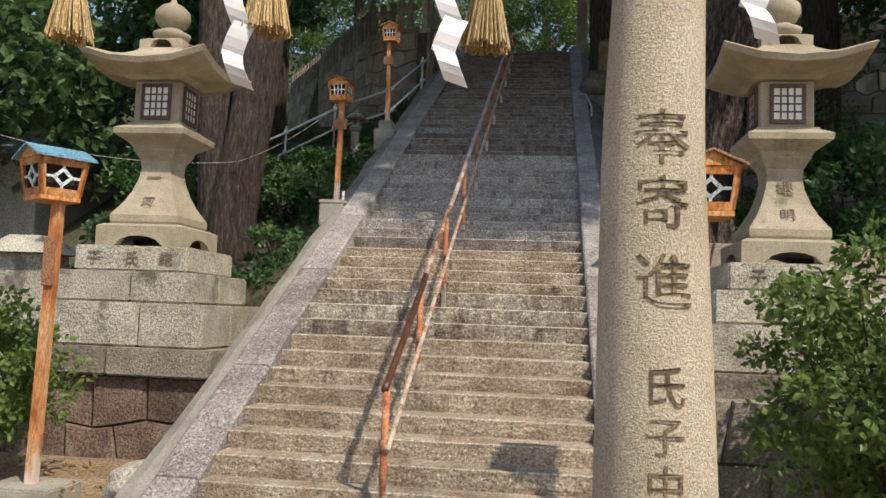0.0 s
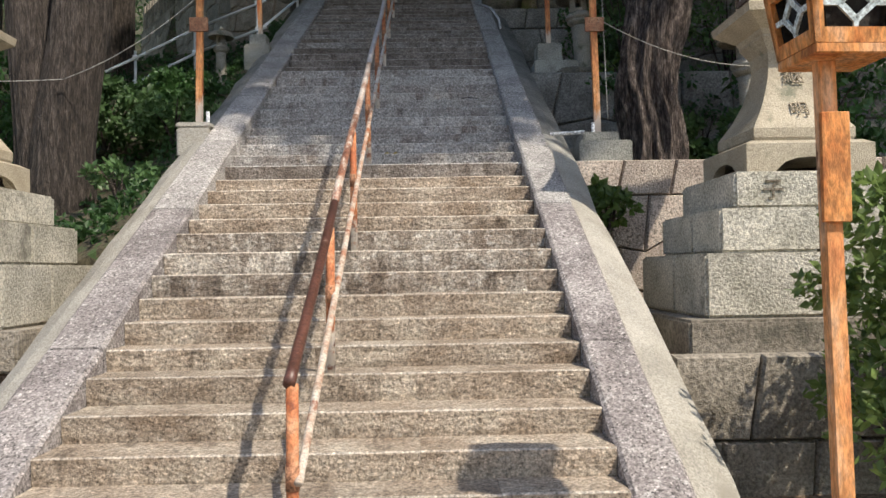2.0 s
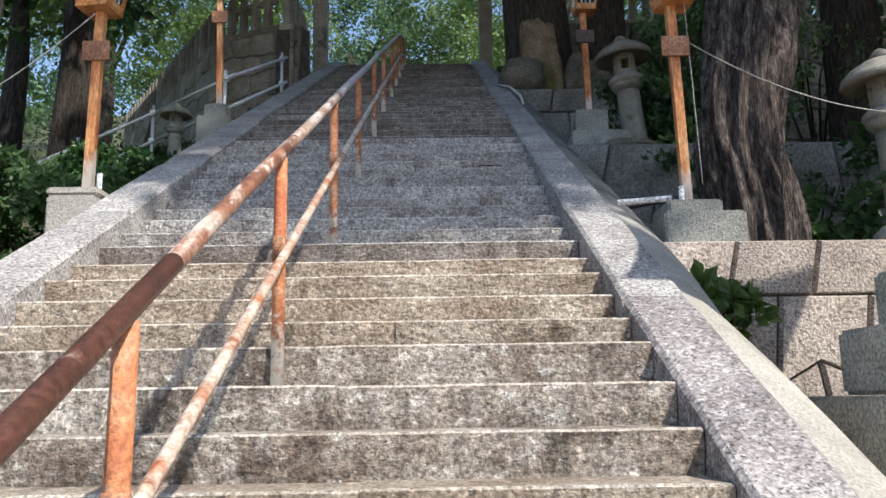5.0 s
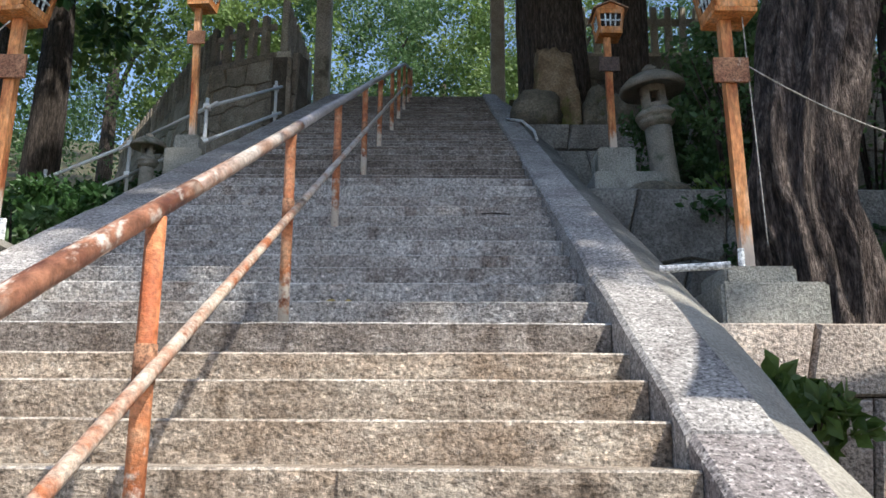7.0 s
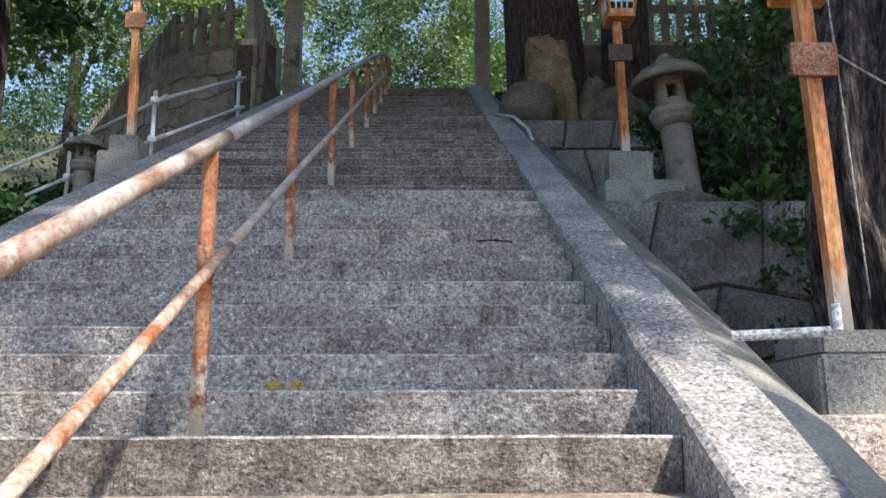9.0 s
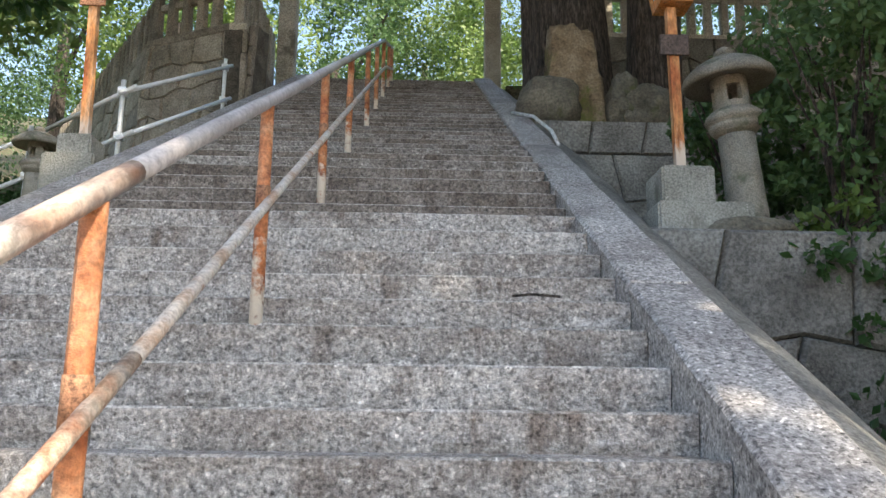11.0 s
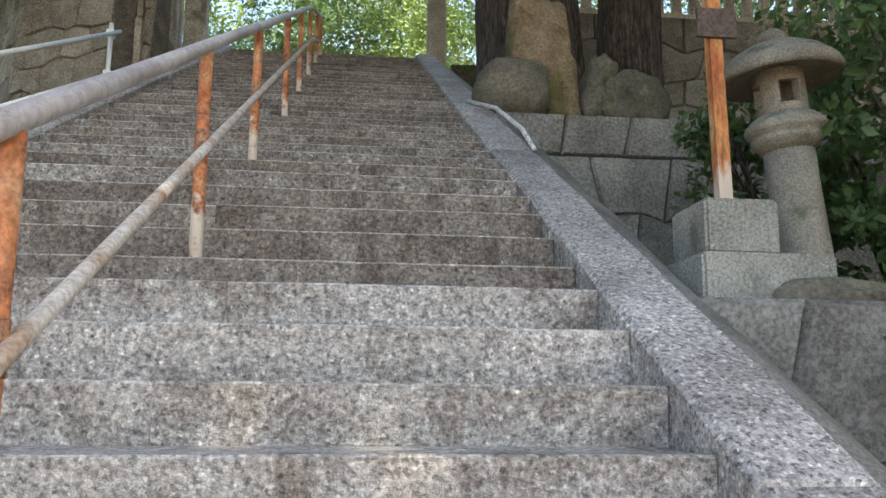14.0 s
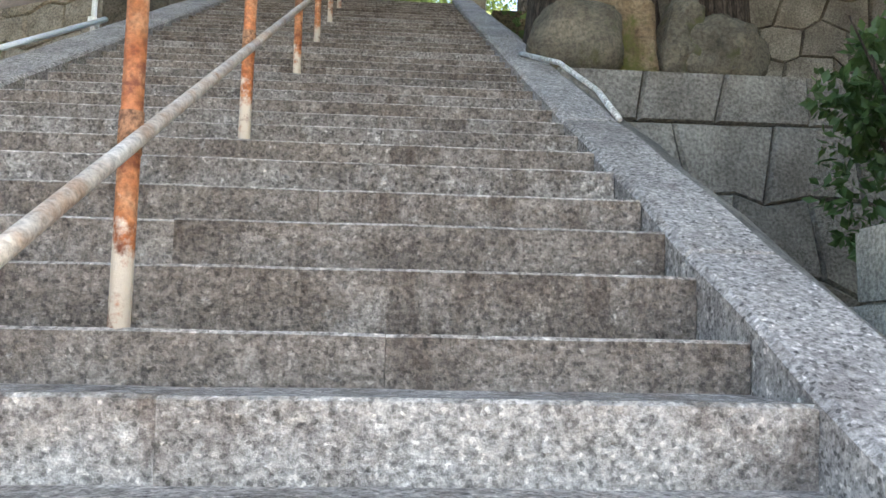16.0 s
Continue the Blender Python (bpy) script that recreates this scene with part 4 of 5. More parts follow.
lantern_pole(2.03, 5.22, 0.14, 2.13, star=True, yaw=2, plate=(0.1, 0.38, 1.76, 0), lean=-0.04, platemat=M_ORANGE, wide=0.028)
block_base(2.03, 5.22, -0.05, [(0.2, 0.2, 0.19, 0)], M_CEMENT, "low concrete footing of the post lantern on the dirt")
lantern_pole(-3.0, 6.5, 0.16, 2.3, blue=True, star=True, yaw=-34, plate=(0.1, 0.4, 1.8, 0), lean=0.06, s=1.18, wide=0.04)
block_base(-3.0, 6.5, -0.05, [(0.3, 0.25, 0.21, 0)], M_CEMENT, "low concrete footing of the post lantern on the dirt")
lantern_pole(2.40, 11.03, 2.96, 1.48, s=0.87, yaw=2, plate=(0.2, 0.15, 1.16, 0), lean=-0.03)
block_base(2.40, 11.03, 2.63, [(0.27, 0.31, 0.23, 0.02), (0.185, 0.21, 0.1, -0.01)], M_BASE, "two-stage square stone block under the post lantern")
lantern_pole(2.37, 14.18, 4.75, 1.2, s=0.82, yaw=0, plate=(0.2, 0.15, 0.91, 0), lean=-0.02, platemat=M_FRAME)
block_base(2.37, 14.18, 4.26, [(0.31, 0.28, 0.23, 0.07), (0.175, 0.2, 0.26, -0.01)], M_BASE, "two-stage square stone block under the post lantern")
lantern_pole(-1.83, 11.22, 3.14, 1.4, s=0.87, yaw=-8, plate=(0.2, 0.15, 1.08, 0), lean=0.02)
block_base(-1.83, 11.22, 2.78, [(0.17, 0.26, 0.3, 0), (0.18, 0.25, 0.06, 0)], M_CEMENT, "cement-capped stone block under the post lantern")
lantern_pole(-1.88, 14.8, 5.12, 1.48, s=0.87, yaw=-6, plate=(0.19, 0.15, 1.13, 0), lean=-0.04)
block_base(-1.9, 14.8, 4.55, [(0.19, 0.22, 0.4, 0), (0.125, 0.14, 0.17, 0)], M_BASE, "two-stage stone block under the post lantern")

# ---- round stone lanterns ----
def round_lantern(x, y, z, s=1.0, tilt=0.0):
    root = empty("round_stone_lantern", "weathered round stone lantern with mushroom cap among shrubs", "stone lantern", (x, y, z), "round stone lanterns")
    root.scale = (s, s, s)
    root.rotation_euler = (0, radians(tilt), 0)
    part("base", revolve([(0.3, 0), (0.3, 0.08), (0.2, 0.16), (0.17, 0.17)], 18), M_BASE, root, "", True)
    part("shaft", revolve([(0.165, 0.15), (0.16, 0.4), (0.15, 0.8), (0.15, 1.05)], 18), M_LANTERN_G, root, "round tapered shaft", True)
    part("collar", revolve([(0.15, 1.02), (0.2, 1.07), (0.215, 1.1), (0.2, 1.125), (0.23, 1.14), (0.24, 1.17), (0.225, 1.2), (0.18, 1.24)], 20), M_LANTERN_G, root, "", True)
    bm = bmesh.new()
    n = 24
    zs = [1.22, 1.3, 1.44, 1.52]
    for j in range(3):
        for k in range(n):
            if j == 1 and (k + 2) % 6 in (0, 1, 2) and k % 6 != 1:
                continue
            a0, a1 = 2 * math.pi * k / n, 2 * math.pi * (k + 1) / n
            v = [bm.verts.new((r * math.cos(a), r * math.sin(a), z)) for r in (0.15, 0.1) for a, z in ((a0, zs[j]), (a1, zs[j]), (a1, zs[j + 1]), (a0, zs[j + 1]))]
            for f in ((0, 1, 2, 3), (7, 6, 5, 4), (0, 4, 5, 1), (1, 5, 6, 2), (2, 6, 7, 3), (3, 7, 4, 0)):
                bm.faces.new([v[q] for q in f])
    bmesh.ops.remove_doubles(bm, verts=list(bm.verts), dist=0.0005)
    part("fire_box", bm, M_LANTERN_G, root, "round fire box with square openings")
    part("cap", revolve([(0.13, 1.53), (0.3, 1.49), (0.365, 1.47), (0.385, 1.5), (0.365, 1.55), (0.28, 1.63), (0.17, 1.69), (0.08, 1.72)], 24), M_LANTERN_G, root, "mushroom-shaped stone cap", True)
    part("finial", revolve([(0.08, 1.72), (0.09, 1.76), (0.05, 1.8), (0.01, 1.82)], 12), M_LANTERN_G, root, "", True)


round_lantern(2.97, 14.5, 4.25, 0.87, -5)
round_lantern(4.38, 11.8, 2.84, 0.88, -3)
block_base(4.38, 11.8, 2.52, [(0.34, 0.32, 0.32, 0)], M_PLINTH, "rough stone base under the round stone lantern", "stone_block")
round_lantern(-2.75, 15.9, 4.6, 0.55)

# ---- rocks ----
def rock(name, label, at, size, material, seed, boxy=0.0, lean=(0, 0), taper=0.0, rough=0.13):
    bm = bmesh.new()
    bmesh.ops.create_icosphere(bm, subdivisions=4, radius=1)
    for v in bm.verts:
        c = v.co.normalized()
        if boxy:
            m = max(abs(c.x), abs(c.y), abs(c.z))
            c = c.lerp(c / m * 0.85, boxy)
        n = noise.fractal(c * 1.6 + Vector((seed, 0, 0)), 1.0, 2.0, 5)
        c *= 1 + rough * n
        c.x *= 1 - taper * c.z
        v.co = Vector((c.x * size[0] + lean[0] * c.z * size[2], c.y * size[1] + lean[1] * c.z, (c.z + 0.9) * size[2]))
    ob = mesh_ob(name, bm, material, None, "", True)
    ob.location = at
    return tagged(ob, label, "rock")


rock("monument_stone", "tall upright mossy brown monument stone on the wall", (2.36, 17.95, 6.3), (0.35, 0.22, 0.76), M_MOSS, 1, 0.75, (-0.06, 0), 0.16, 0.16)
rock("boulder", "round grey mossy boulder on the terrace edge", (2.05, 17.72, 6.3), (0.37, 0.3, 0.35), M_BOULD, 5, 0.2)
rock("boulder", "grey lumpy boulder beside the monument stone", (3.22, 17.9, 6.3), (0.36, 0.3, 0.34), M_BOULD, 8, 0.2, rough=0.25)
rock("boulder", "grey lumpy boulder beside the monument stone", (2.95, 17.95, 6.3), (0.27, 0.26, 0.42), M_BOULD, 12, 0.2, taper=0.3, rough=0.28)
rock("boulder", "flat mossy stone lying on the terrace", (2.72, 13.95, 4.2), (0.3, 0.2, 0.1), M_BOULD, 14, 0.2)
rock("boulder", "pale rough rock at the foot of the kerb", (-2.12, 6.6, 0.0), (0.22, 0.35, 0.2), M_PLINTH, 15, 0.3)

# ---- galvanised pipe rail on the left slope ----
def steel_rail():
    root = empty("pipe_railing", "galvanised steel pipe railing with clamps beside the stone wall", "railing", (0, 0, 0))
    P = [(-1.97, 19.0, 7.55), (-2.25, 16.4, 6.14), (-3.62, 17.5, 6.05), (-4.6, 17.2, 5.45), (-6.5, 17.2, 4.6)]
    for x, y, z in P:
        part("post", tube([(x, y, z - 1.0), (x, y, z + 0.12)], 0.024, 10), M_GALV, root, "", True)
        for dz in (0, -0.45):
            part("clamp", box(x - 0.04, x + 0.04, y - 0.045, y + 0.045, z + dz - 0.04, z + dz + 0.04, 0.008), M_GALV, root)
    for a, b in zip(P, P[1:]):
        for dz in (0, -0.45):
            va, vb = Vector(a), Vector(b)
            d = (vb - va).normalized() * 0.15
            o = Vector((0.05, -0.03, dz))
            part("rail", tube([va - d + o, vb + d + o], 0.024, 10), M_GALV, root, "", True)


steel_rail()

# ---- upper stone fences and gate pillar ----
def stone_fence(x0, y0, x1, y1, z, h, step, label, w=0.075, m=None):
    m = m or M_PLINTH
    root = empty("stone_fence", label, "stone fence", (x0, y0, z), "stone fences")
    L = math.hypot(x1 - x0, y1 - y0)
    root.rotation_euler = (0, 0, math.atan2(y1 - y0, x1 - x0))
    n = int(L / step)
    first = None
    for i in range(n + 1):
        if first is None:
            first = part("post", box(-w, w, -w, w, 0.0, h, 0.02, inset=0.012), m, root)
        else:
            o = new("post", first.data); o.parent = root; o.location = (i * step, 0, 0)
    part("rail", box(0.0, L, -0.04, 0.04, h * 0.62, h * 0.76, 0.01), m, root)
    part("sill", box(-0.1, L + 0.1, -0.13, 0.13, -0.12, 0.02, 0.02), m, root)


stone_fence(-2.15, 20.35, -2.15, 23.0, 8.8, 1.05, 0.3, "grey stone post fence on the wall beside the stairs")
stone_fence(-3.7, 21.35, -2.4, 20.72, 8.95, 0.85, 0.3, "grey stone post fence on the curved wall", m=M_WALL_M)
stone_fence(-8.0, 27.85, -3.85, 21.6, 8.95, 0.85, 0.3, "grey stone post fence on the curved wall", m=M_WALL_M)
stone_fence(3.3, 22.58, 13.0, 22.58, 9.88, 1.1, 0.3, "pale stone post fence above the terrace")
for x, y, z, h in ((-1.78, 22.3, 8.2, 4.6), (1.85, 23.1, 8.6, 4.4)):
    ob = mesh_ob("gate_pillar", box(-0.15, 0.15, -0.15, 0.15, 0, h, 0.02), M_PLINTH)
    ob.location = (x, y, z)
    tagged(ob, "square weathered stone gate pillar at the top", "pillar", "gate pillars")
landing = mesh_ob("landing_slab", box(XL - 0.1, XR + 0.3, YT + 0.33, YT + 1.6, ZT - 0.15, ZT + 0.08, 0.03), M_WALL)
tagged(landing, "sunlit tan stone slab at the stair top", "slab", kind="structure")

# ---- trees ----
def trunk(bm, pts, radii, n=28, ridges=9, amp=0.1, seed=0, flare=0.0):
    P = [Vector(p) for p in pts]
    secs, R = [], []
    steps = 10
    for i in range(len(P) - 1):
        for s in range(steps):
            u = s / steps
            p0, p1, p2, p3 = P[max(i - 1, 0)], P[i], P[i + 1], P[min(i + 2, len(P) - 1)]
            q = 0.5 * ((2 * p1) + (p2 - p0) * u + (2 * p0 - 5 * p1 + 4 * p2 - p3) * u * u + (3 * p1 - p0 - 3 * p2 + p3) * u ** 3)
            secs.append(q); R.append(radii[i] + (radii[i + 1] - radii[i]) * u)
    rings = []
    for j, (c, r) in enumerate(zip(secs, R)):
        ring = []
        for k in range(n):
            a = 2 * math.pi * k / n
            q = Vector((math.cos(a) * 1.3, math.sin(a) * 1.3, c.z * 0.35 + seed))
            rr = r * (1 + amp * math.sin(ridges * a + (1.6 * c.z if amp > 0.1 else 0) + (4.5 if amp > 0.1 else 2.2) * noise.noise(q)) * (0.6 + 0.4 * noise.noise(q * 2)) + 1.3 * amp * noise.noise(q * 1.7) + (0.9 * amp * noise.noise(Vector((q.x * 4, q.y * 4, c.z * 2.2 + seed))) if amp > 0.1 else 0))
            ring.append((c.x + rr * math.cos(a), c.y + rr * math.sin(a), c.z))
        rings.append(ring)
    return loft(rings, bm)


def tree(name, label, pts, radii, branches, clumps, per, leaf, leafmat, bark, seed, amp=0.08, ridges=9, ribs=28):
    root = empty(name, label, "tree", pts[0])
    o = Vector(pts[0])
    loc = lambda p: tuple(Vector(p) - o)
    part("trunk", trunk(bmesh.new(), [loc(p) for p in pts], radii, ribs, ridges, amp, seed), bark, root, "", True)
    for b, r in branches:
        part("limb", trunk(bmesh.new(), [loc(p) for p in b], r, 12, 4, 0.06, seed), bark, root, "", True)
    if clumps:
        leaves("crown", [(c[0] - o.x, c[1] - o.y, c[2] - o.z, c[3], c[4]) for c in clumps], per, leaf, leafmat, root, seed)
    return root


# twin trunk on the left
tree("cedar_tree", "tall straight tree with finely ridged brown bark beside the stairs", [(-3.6, 12.0, 1.2), (-3.62, 12.0, 3.0), (-3.38, 12.05, 5.0), (-3.1, 12.2, 9.0), (-3.05, 12.2, 13.0)], [0.44, 0.34, 0.31, 0.28, 0.2],
     [([(-3.0, 12.2, 10.0), (-1.0, 10.5, 11.5), (1.0, 9.0, 12.2)], [0.14, 0.1, 0.04]), ([(-3.0, 12.2, 10.6), (-4.5, 13.5, 12.0)], [0.12, 0.04])],
     clump_cloud((-3.4, 12.6, 13.2), (2.2, 2.6, 1.6), 26, 0.9, 21), 120, 0.26, M_LEAF_D, M_BARK, 3, 0.035, 22, 90)
tree("cedar_tree", "tall straight tree with finely ridged brown bark beside the stairs", [(-3.9, 12.1, 1.2), (-3.92, 12.1, 3.0), (-4.06, 12.1, 5.0), (-4.3, 12.3, 9.0), (-4.4, 12.4, 12.0)], [0.36, 0.28, 0.26, 0.23, 0.15],
     [([(-4.3, 12.3, 9.5), (-6.0, 11.5, 11.0)], [0.12, 0.04])], clump_cloud((-5.2, 12.6, 11.8), (2.2, 2.2, 1.6), 30, 0.8, 22), 110, 0.24, M_LEAF_D, M_BARK, 7, 0.035, 20, 80)
# unseen crown set towards the sun to shade the stairs from mid-height
# gnarled trunk on the right terrace
tree("camphor_tree", "old gnarled tree with deeply furrowed shredding bark on the terrace", [(3.25, 12.15, 2.4), (3.3, 12.15, 3.1), (3.22, 12.15, 3.9), (3.5, 12.2, 5.2), (3.9, 12.3, 7.5), (3.6, 12.0, 10.5)], [0.44, 0.32, 0.31, 0.36, 0.34, 0.22],
     [([(3.5, 12.2, 5.0), (4.5, 12.5, 6.6), (6.4, 12.8, 7.9)], [0.2, 0.15, 0.06]), ([(3.7, 12.1, 8.5), (3.8, 10.0, 10.3), (4.0, 8.0, 11.3)], [0.18, 0.12, 0.05]), ([(3.7, 12.1, 9.0), (4.6, 9.5, 11.0)], [0.15, 0.05])],
     shade_crown((4.2, 9.6, 11.5), (2.2, 3.4, 0.9), 120, 0.85, 23), 190, 0.22, M_LEAF, M_BARK_G, 11, 0.2, 11, 110)
# their crowns are unseen, added off the trunks to shade stairs and walls
# terrace three trunks
tree("cedar_tree", "dark massive trunk behind the monument stone", [(2.5, 19.0, 6.2), (2.48, 19.0, 7.5), (2.42, 19.1, 10.0), (2.4, 19.2, 15.0)], [0.78, 0.57, 0.52, 0.4],
     [([(2.2, 19.1, 12.0), (3.5, 17.5, 14.0)], [0.2, 0.06])], shade_crown((4.5, 15.6, 14.0), (5.0, 4.6, 1.0), 280, 1.0, 24) + shade_crown((0.6, 19.0, 14.2), (3.8, 2.8, 0.9), 150, 1.0, 27), 180, 0.32, M_LEAF_D, M_BARK, 15, 0.07, 10)
tree("cedar_tree", "dark trunk behind the post lantern", [(3.72, 19.2, 6.2), (3.7, 19.2, 7.6), (3.8, 19.3, 13.0)], [0.55, 0.36, 0.3], [], shade_crown((8.6, 17.6, 13.6), (3.2, 3.6, 0.9), 150, 1.0, 25), 150, 0.24, M_LEAF_D, M_BARK, 17, 0.07, 10)
tree("cedar_tree", "dark trunk at the back of the terrace shrubs", [(5.6, 14.6, 4.2), (5.6, 14.6, 6.0), (5.6, 14.7, 11.0)], [0.36, 0.3, 0.2], [([(5.6, 14.7, 9.0), (4.0, 13.5, 10.5)], [0.1, 0.03])], shade_crown((7.5, 12.2, 11.6), (2.2, 3.8, 0.9), 120, 0.95, 26), 170, 0.28, M_LEAF_D, M_BARK, 19, 0.06, 9)
# trees on the left hillside and behind
for i, (x, y, z, h, r, m) in enumerate(((-6.2, 15.0, 3.6, 9, 2.8, M_LEAF_D), (-5.4, 18.5, 5.2, 10, 2.6, M_LEAF_D), (-9.5, 14.0, 1.5, 6.5, 3.0, M_LEAF), (-12.5, 18.0, 1.5, 8, 3.6, M_LEAF), (-8.5, 22.5, 7.0, 8, 3.4, M_LEAF_L),
                                        (-14.0, 26.0, 4.0, 12, 4.5, M_LEAF), (-17.0, 15.0, 0.5, 7.0, 3.4, M_LEAF), (8.5, 15.0, 4.5, 8, 3.0, M_LEAF_D), (8.0, 11.5, 2.6, 6.0, 2.4, M_LEAF_D), (11.0, 19.0, 7.5, 9, 3.5, M_LEAF_D))):
    cz = z + h * 0.68
    tree("broadleaf_tree", "leafy green hillside tree with dense uneven crown", [(x, y, z - 0.3), (x + 0.1, y, z + h * 0.3), (x - 0.1, y, z + h * 0.7)], [0.3, 0.22, 0.12],
         [([(x, y, z + h * 0.4), (x + r * 0.5, y - r * 0.3, z + h * 0.6)], [0.1, 0.03]), ([(x, y, z + h * 0.45), (x - r * 0.5, y - r * 0.3, z + h * 0.65)], [0.1, 0.03])],
         clump_cloud((x, y, cz), (r, r, h * 0.36), 55, r * 0.27, 40 + i), 130, 0.24, m, M_BARK, 30 + i, 0.05)
for i, (x, y, z, h, r, m) in enumerate(((-6.5, 31, 9, 11, 3.6, M_LEAF_L), (-2.6, 36, 10, 11, 4.0, M_LEAF), (1.0, 40, 11, 9, 3.4, M_LEAF_L), (4.6, 35, 10, 12, 3.6, M_LEAF_L), (9.5, 33, 9.5, 11, 4.0, M_LEAF), (14, 29, 9.5, 11, 4.0, M_LEAF_D), (-12, 36, 10, 14, 5.0, M_LEAF), (0.5, 52, 16, 14, 6.5, M_LEAF_L), (-10, 54, 16, 14, 6.5, M_LEAF_D), (11, 54, 16, 14, 6.5, M_LEAF_D), (20, 44, 13, 14, 6.0, M_LEAF), (-22, 46, 13, 14, 6.0, M_LEAF))):
    tree("broadleaf_tree", "sunlit green tree in the grove above the stairs", [(x, y, z - 1), (x, y, z + h * 0.5)], [0.35, 0.15], [([(x, y, z + h * 0.3), (x + r * 0.5, y - r * 0.4, z + h * 0.6)], [0.12, 0.04])],
         clump_cloud((x, y, z + h * 0.55), (r, r, h * 0.48), 90, r * 0.24, 80 + i), 230, 0.17, m, M_BARK, 60 + i, 0.05)

# ---- shrubs ----
def shrub(x, y, z, r, h, n, per, size, m, seed, label):
    root = empty("shrub", label, "shrub", (x, y, z))
    rng = random.Random(seed)
    for i in range(7):
        a = rng.uniform(0, 6.28)
        e = (r * 0.7 * math.cos(a), r * 0.7 * math.sin(a), h * rng.uniform(0.6, 0.95))
        part("stem", tube([(0.03 * math.cos(a), 0.03 * math.sin(a), 0), (e[0] * 0.4, e[1] * 0.4, e[2] * 0.6), e], [0.018, 0.012, 0.005], 6), M_BARK, root)
    leaves("foliage", clump_cloud((0, 0, h * 0.58), (r, r, h * 0.5), n, r * 0.26, seed), per, size, m, root, seed)


shrub(3.5, 6.35, 0.05, 0.95, 2.05, 95, 130, 0.08, M_LEAF_L, 1, "bright green broadleaf bush with airy shoots on the dirt")
shrub(4.9, 6.6, 0.05, 1.1, 2.2, 90, 130, 0.08, M_LEAF_L, 2, "bright green broadleaf bush with airy shoots on the dirt")
shrub(-3.7, 6.7, 0.05, 0.72, 1.6, 65, 120, 0.07, M_LEAF_L, 3, "bright green bush beside the post lantern")
shrub(2.36, 10.42, 1.92, 0.24, 0.42, 14, 26, 0.11, M_LEAF_L, 4, "large-leaved plant growing out of the wall")
shrub(3.95, 12.5, 2.55, 0.5, 0.9, 26, 60, 0.13, M_LEAF, 5, "glossy leaved shrub on the terrace")
shrub(5.2, 12.0, 2.55, 0.9, 1.7, 40, 80, 0.12, M_LEAF_D, 6, "dark leafy shrub on the terrace")
shrub(4.0, 15.2, 4.25, 1.0, 2.2, 40, 60, 0.085, M_LEAF, 7, "dark leafy shrub around the round stone lantern")
shrub(5.3, 15.1, 4.25, 1.2, 2.6, 40, 60, 0.085, M_LEAF, 8, "dark leafy shrub around the round stone lantern")
shrub(3.5, 14.2, 4.25, 0.5, 1.7, 26, 34, 0.08, M_LEAF, 17, "thin dark branches in front of the stone lantern")
shrub(3.75, 14.3, 4.25, 0.55, 2.0, 40, 60, 0.085, M_LEAF, 18, "leafy branches drooping beside the stone lantern cap")
shrub(3.3, 15.4, 4.25, 0.6, 1.9, 40, 70, 0.08, M_LEAF, 19, "dark leafy shrub behind the round stone lantern")
shrub(3.35, 13.98, 4.22, 0.25, 0.3, 10, 30, 0.08, M_LEAF_L, 9, "small bright weeds on the wall edge")
shrub(-2.6, 12.9, 3.2, 0.5, 0.6, 26, 70, 0.1, M_LEAF, 10, "green undergrowth on the slope beside the stairs")
shrub(-3.0, 14.6, 3.9, 0.6, 0.6, 30, 70, 0.1, M_LEAF_D, 11, "green undergrowth on the slope beside the stairs")
shrub(-5.2, 13.4, 2.9, 1.0, 1.6, 45, 80, 0.1, M_LEAF_D, 12, "green undergrowth on the slope beside the stairs")
shrub(-2.8, 11.6, 2.2, 0.42, 0.6, 16, 46, 0.09, M_LEAF, 14, "green undergrowth on the slope beside the stairs")
shrub(-2.55, 10.6, 1.6, 0.36, 0.5, 12, 40, 0.085, M_LEAF, 15, "green undergrowth on the slope beside the stairs")
shrub(-3.6, 13.2, 3.2, 0.6, 0.9, 30, 70, 0.11, M_LEAF, 16, "green undergrowth on the slope beside the stairs")
shrub(-4.6, 10.9, 1.2, 0.8, 1.6, 40, 80, 0.1, M_LEAF, 13, "green undergrowth behind the lantern plinth")

def ivy():
    rng = random.Random(4)
    cl = []
    for _ in range(420):
        y = rng.uniform(10.0, 19.0)
        x = rng.uniform(-6.5, -2.05)
        cl.append((x, y, ground_z(x, y) + 0.03, rng.uniform(0.12, 0.3), 0.4))
    tagged(leaves("ground_ivy", cl, 34, 0.09, M_LEAF_D, None, 9), "dense ivy and weeds covering the slope", "ivy", kind="stuff")
    cl = []
    for _ in range(150):
        y = rng.uniform(11.2, 22.0)
        x = rng.uniform(2.6, 8.0)
        cl.append((x, y, ground_z(x, y) + 0.03, rng.uniform(0.1, 0.28), 0.4))
    for _ in range(60):
        cl.append((rng.uniform(2.8, 6.5), 13.66, rng.uniform(2.8, 4.3), rng.uniform(0.08, 0.22), 0.8))
    tagged(leaves("terrace_weeds", cl, 30, 0.085, M_LEAF_D, None, 10), "dark weeds and creepers on the terraces", "weeds", kind="stuff")
    cl = [(rng.uniform(-6, 7), rng.uniform(4.8, 8.0), 0.13, 0.12, 0.05) for _ in range(90)]
    cl = [c for c in cl if not -2.0 < c[0] < 2.1]
    tagged(leaves("fallen_leaves", cl, 8, 0.06, M_DEAD, None, 11), "brown fallen leaves scattered on the dirt", "fallen leaves", kind="stuff")


ivy()

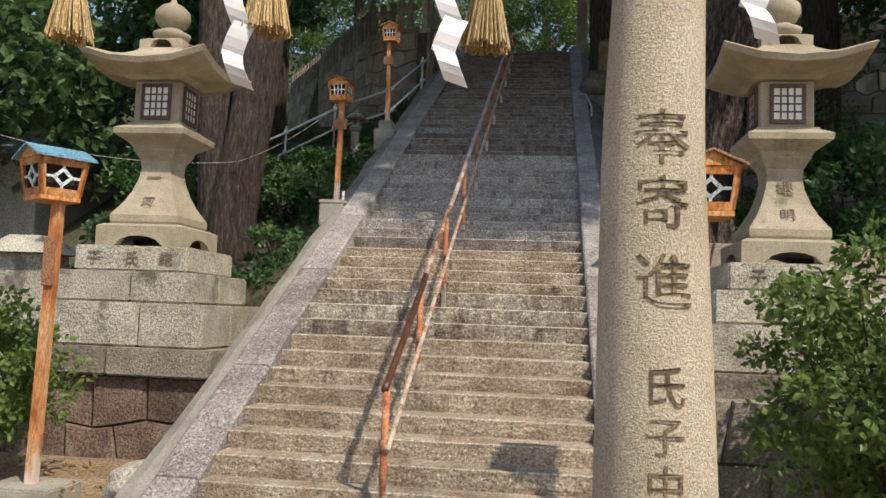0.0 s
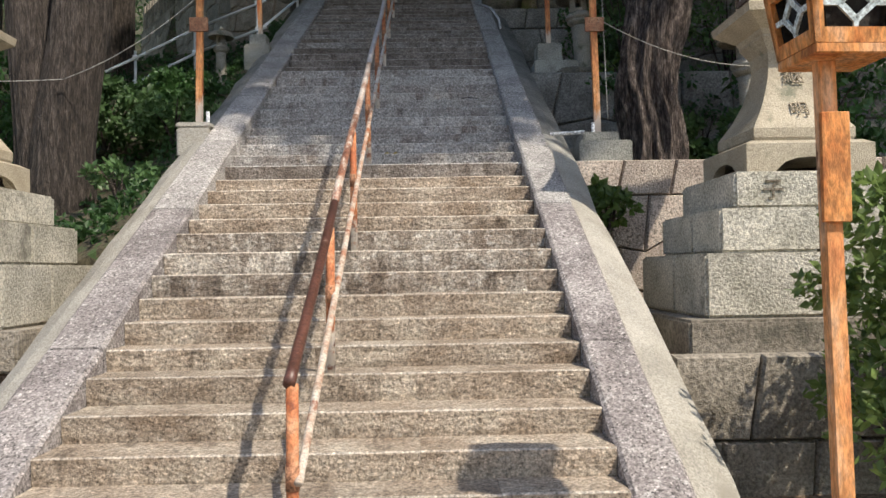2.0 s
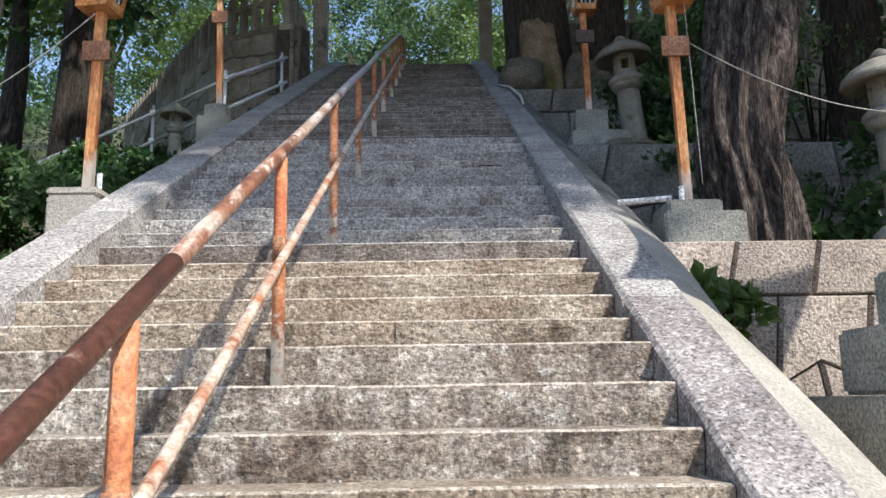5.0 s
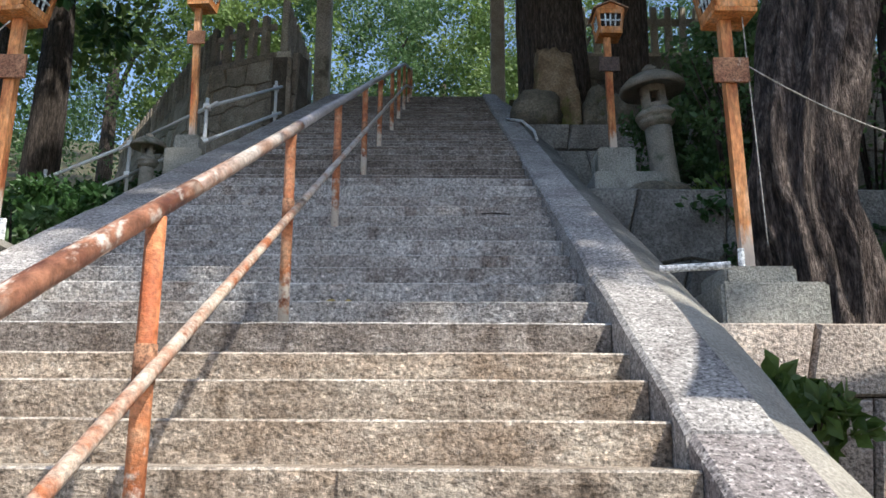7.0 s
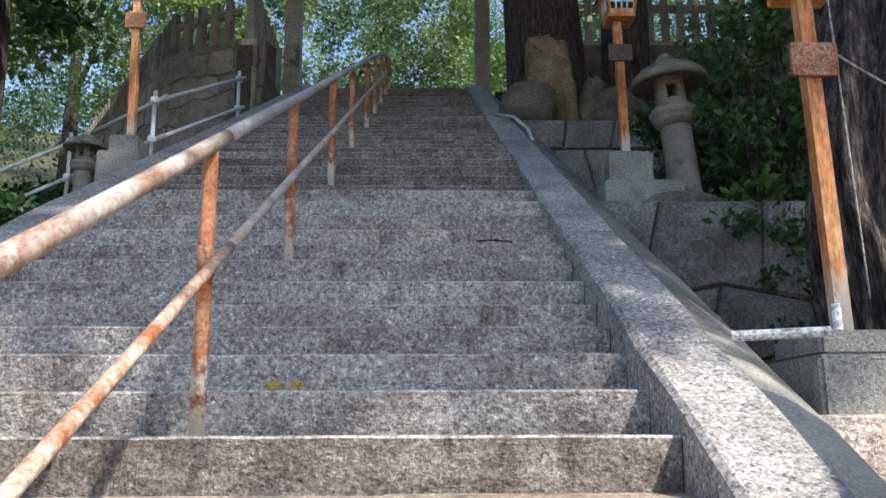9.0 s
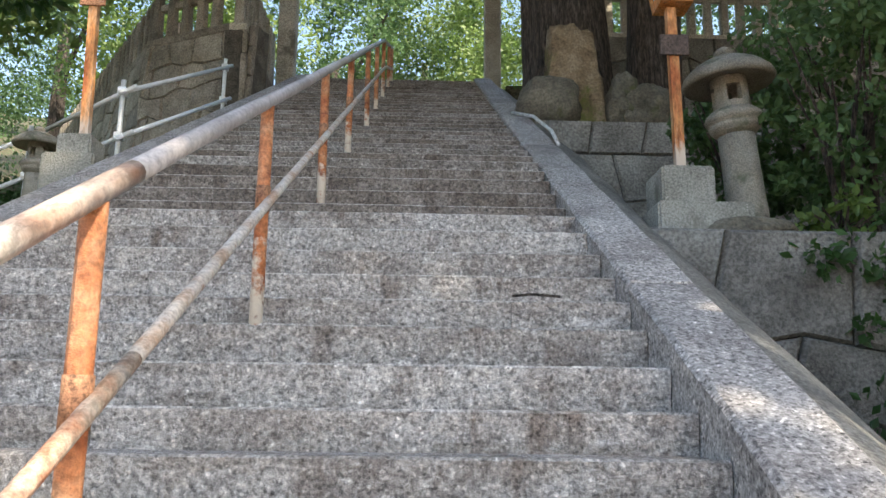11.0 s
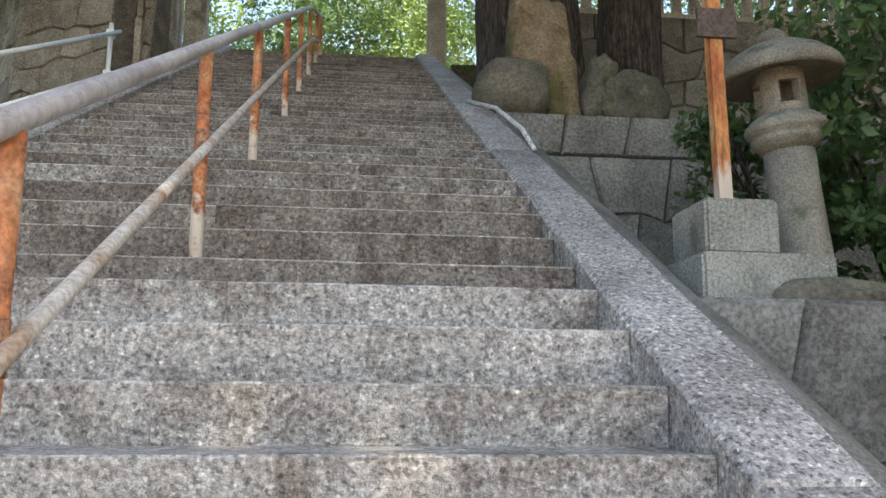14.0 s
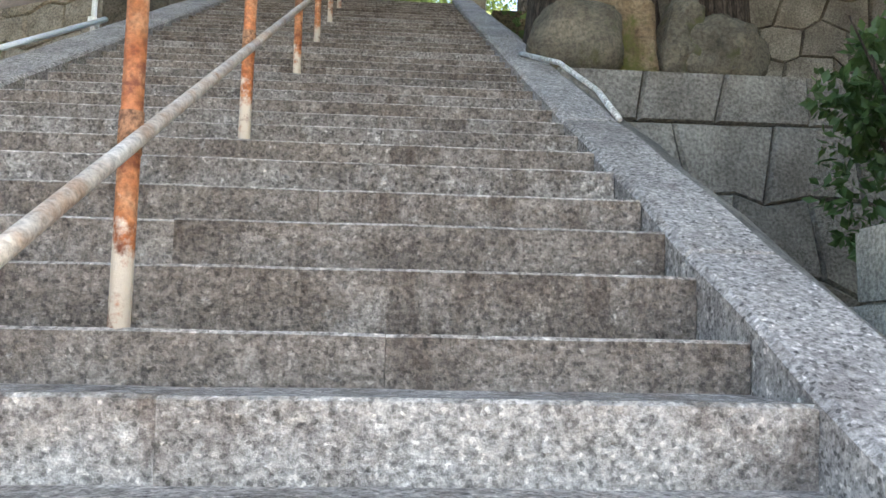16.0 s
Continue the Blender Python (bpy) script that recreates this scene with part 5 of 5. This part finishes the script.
# two dry leaves on a step, a twig, pipe ends and cables
for i, (x, y, a) in enumerate(((0.19, 10.83, 20), (0.27, 10.84, -35))):
    bm = bmesh.new()
    n = 10
    pts = [bm.verts.new((0.034 * math.cos(2 * math.pi * k / n) * (1.4 if k == 0 else 1), 0.024 * math.sin(2 * math.pi * k / n), 0.015 * abs(math.sin(2 * math.pi * k / n)))) for k in range(n)]
    c = bm.verts.new((0, 0, 0.002))
    for k in range(n):
        bm.faces.new((c, pts[k], pts[(k + 1) % n]))
    ob = mesh_ob("fallen_leaf", bm, M_DEAD)
    ob.location, ob.rotation_euler = (x, y, stand(y) + 0.02), (radians(50), 0, radians(a))
    so = ob.modifiers.new("thick", "SOLIDIFY"); so.thickness = 0.0015
    tagged(ob, "yellow-brown fallen leaf on a stone step", "leaf", "fallen leaves on the step")
tw = mesh_ob("twig", tube([(1.02, 12.2, stand(12.2) + 0.015), (1.1, 12.24, stand(12.2) + 0.03), (1.22, 12.23, stand(12.2) + 0.02)], 0.006, 6), M_BARK)
tagged(tw, "thin dry twig lying on a stone step", "twig")
pp = mesh_ob("drain_pipe", tube([(1.86, 10.78, 2.93), (2.2, 10.72, 2.94)], 0.02, 8), M_WHITE)
tagged(pp, "short white plastic pipe beside the stone block", "pipe")
pp = mesh_ob("conduit_stub", tube([(2.33, 10.92, 2.955), (2.33, 10.92, 3.07)], 0.018, 8), M_WHITE)
tagged(pp, "white plastic conduit stub at the pole foot", "pipe")
pp = mesh_ob("conduit_stub", tube([(-1.72, 11.15, 3.14), (-1.72, 11.15, 3.28)], 0.02, 8), M_WHITE)
tagged(pp, "white plastic conduit stub at the pole foot", "pipe")


def cable(a, b, sag, r=0.005, label="thin grey cable sagging between posts"):
    a, b = Vector(a), Vector(b)
    pts = [a.lerp(b, i / 16) - Vector((0, 0, sag * 4 * (i / 16) * (1 - i / 16))) for i in range(17)]
    tagged(mesh_ob("cable", tube(pts, r, 6), M_CABLE, None, "", True), label, "cable")


cable((2.46, 10.98, 4.15), (4.3, 11.55, 3.8), 0.12)
cable((-1.83, 11.15, 4.5), (-3.45, 11.6, 3.75), 0.1)
cable((-3.45, 11.6, 3.75), (-6.5, 10.5, 3.9), 0.15)
cable((2.46, 10.98, 4.5), (2.5, 10.98, 3.1), 0.0, 0.004, "thin grey cable running down the pole")
hose = mesh_ob("hose", tube([(1.62, 17.7, plane(17.7) + 0.06), (1.78, 17.1, plane(17.1) + 0.1), (1.86, 16.4, plane(16.4) + 0.05), (1.84, 15.9, plane(15.9) + 0.0)], 0.018, 8), M_WHITE, None, "", True)
tagged(hose, "white hose lying over the stair kerb", "hose")

# ---- house and stones at the far left ----
def house():
    root = empty("house", "grey plastered house with tiled roof behind the trees", "house", (-11.5, 17.0, 0))
    part("wall", box(-3, 3, -2.5, 2.5, 0, 4.4, 0.02), M_PLASTER, root)
    part("roof", loft([[(-3.5, -3, 4.3), (3.5, -3, 4.3), (3.5, 3, 4.3), (-3.5, 3, 4.3)], [(-3.2, -0.1, 5.6), (3.2, -0.1, 5.6), (3.2, 0.1, 5.6), (-3.2, 0.1, 5.6)]]), M_TILE, root)
    part("canopy", box(1.2, 3.1, -3.0, -2.5, 2.5, 2.62, 0.02), M_TILE, root)
    win = part("window", box(1.5, 2.7, -2.56, -2.5, 1.2, 2.3, 0.01), M_DARK, root)
    part("frame", box(1.44, 2.76, -2.59, -2.56, 2.3, 2.38, 0.005), M_FRAME, win)


house()
def low_stone(x, y, z, sx, sy, h, label):
    root = empty("stone_trough", label, "stone basin", (x, y, z))
    part("body", box(-sx, sx, -sy, sy, 0, h, 0.02, inset=0.03), M_PLINTH, root)
    part("cap", loft([[(-sx - 0.1, -sy - 0.1, h), (sx + 0.1, -sy - 0.1, h), (sx + 0.1, sy + 0.1, h), (-sx - 0.1, sy + 0.1, h)], [(-sx * 0.6, -sy * 0.6, h + 0.22), (sx * 0.6, -sy * 0.6, h + 0.22), (sx * 0.6, sy * 0.6, h + 0.22), (-sx * 0.6, sy * 0.6, h + 0.22)]]), M_PLINTH, root)


low_stone(-5.2, 9.6, 0.9, 0.35, 0.3, 1.3, "small roofed grey stone monument beside the plinth")
low_stone(-6.4, 9.4, 0.9, 0.5, 0.35, 1.05, "small roofed grey stone monument beside the plinth")

# ---- masonry and step stones ----
for job in WALL_JOBS:
    lay_stones(*job)
build_steps()
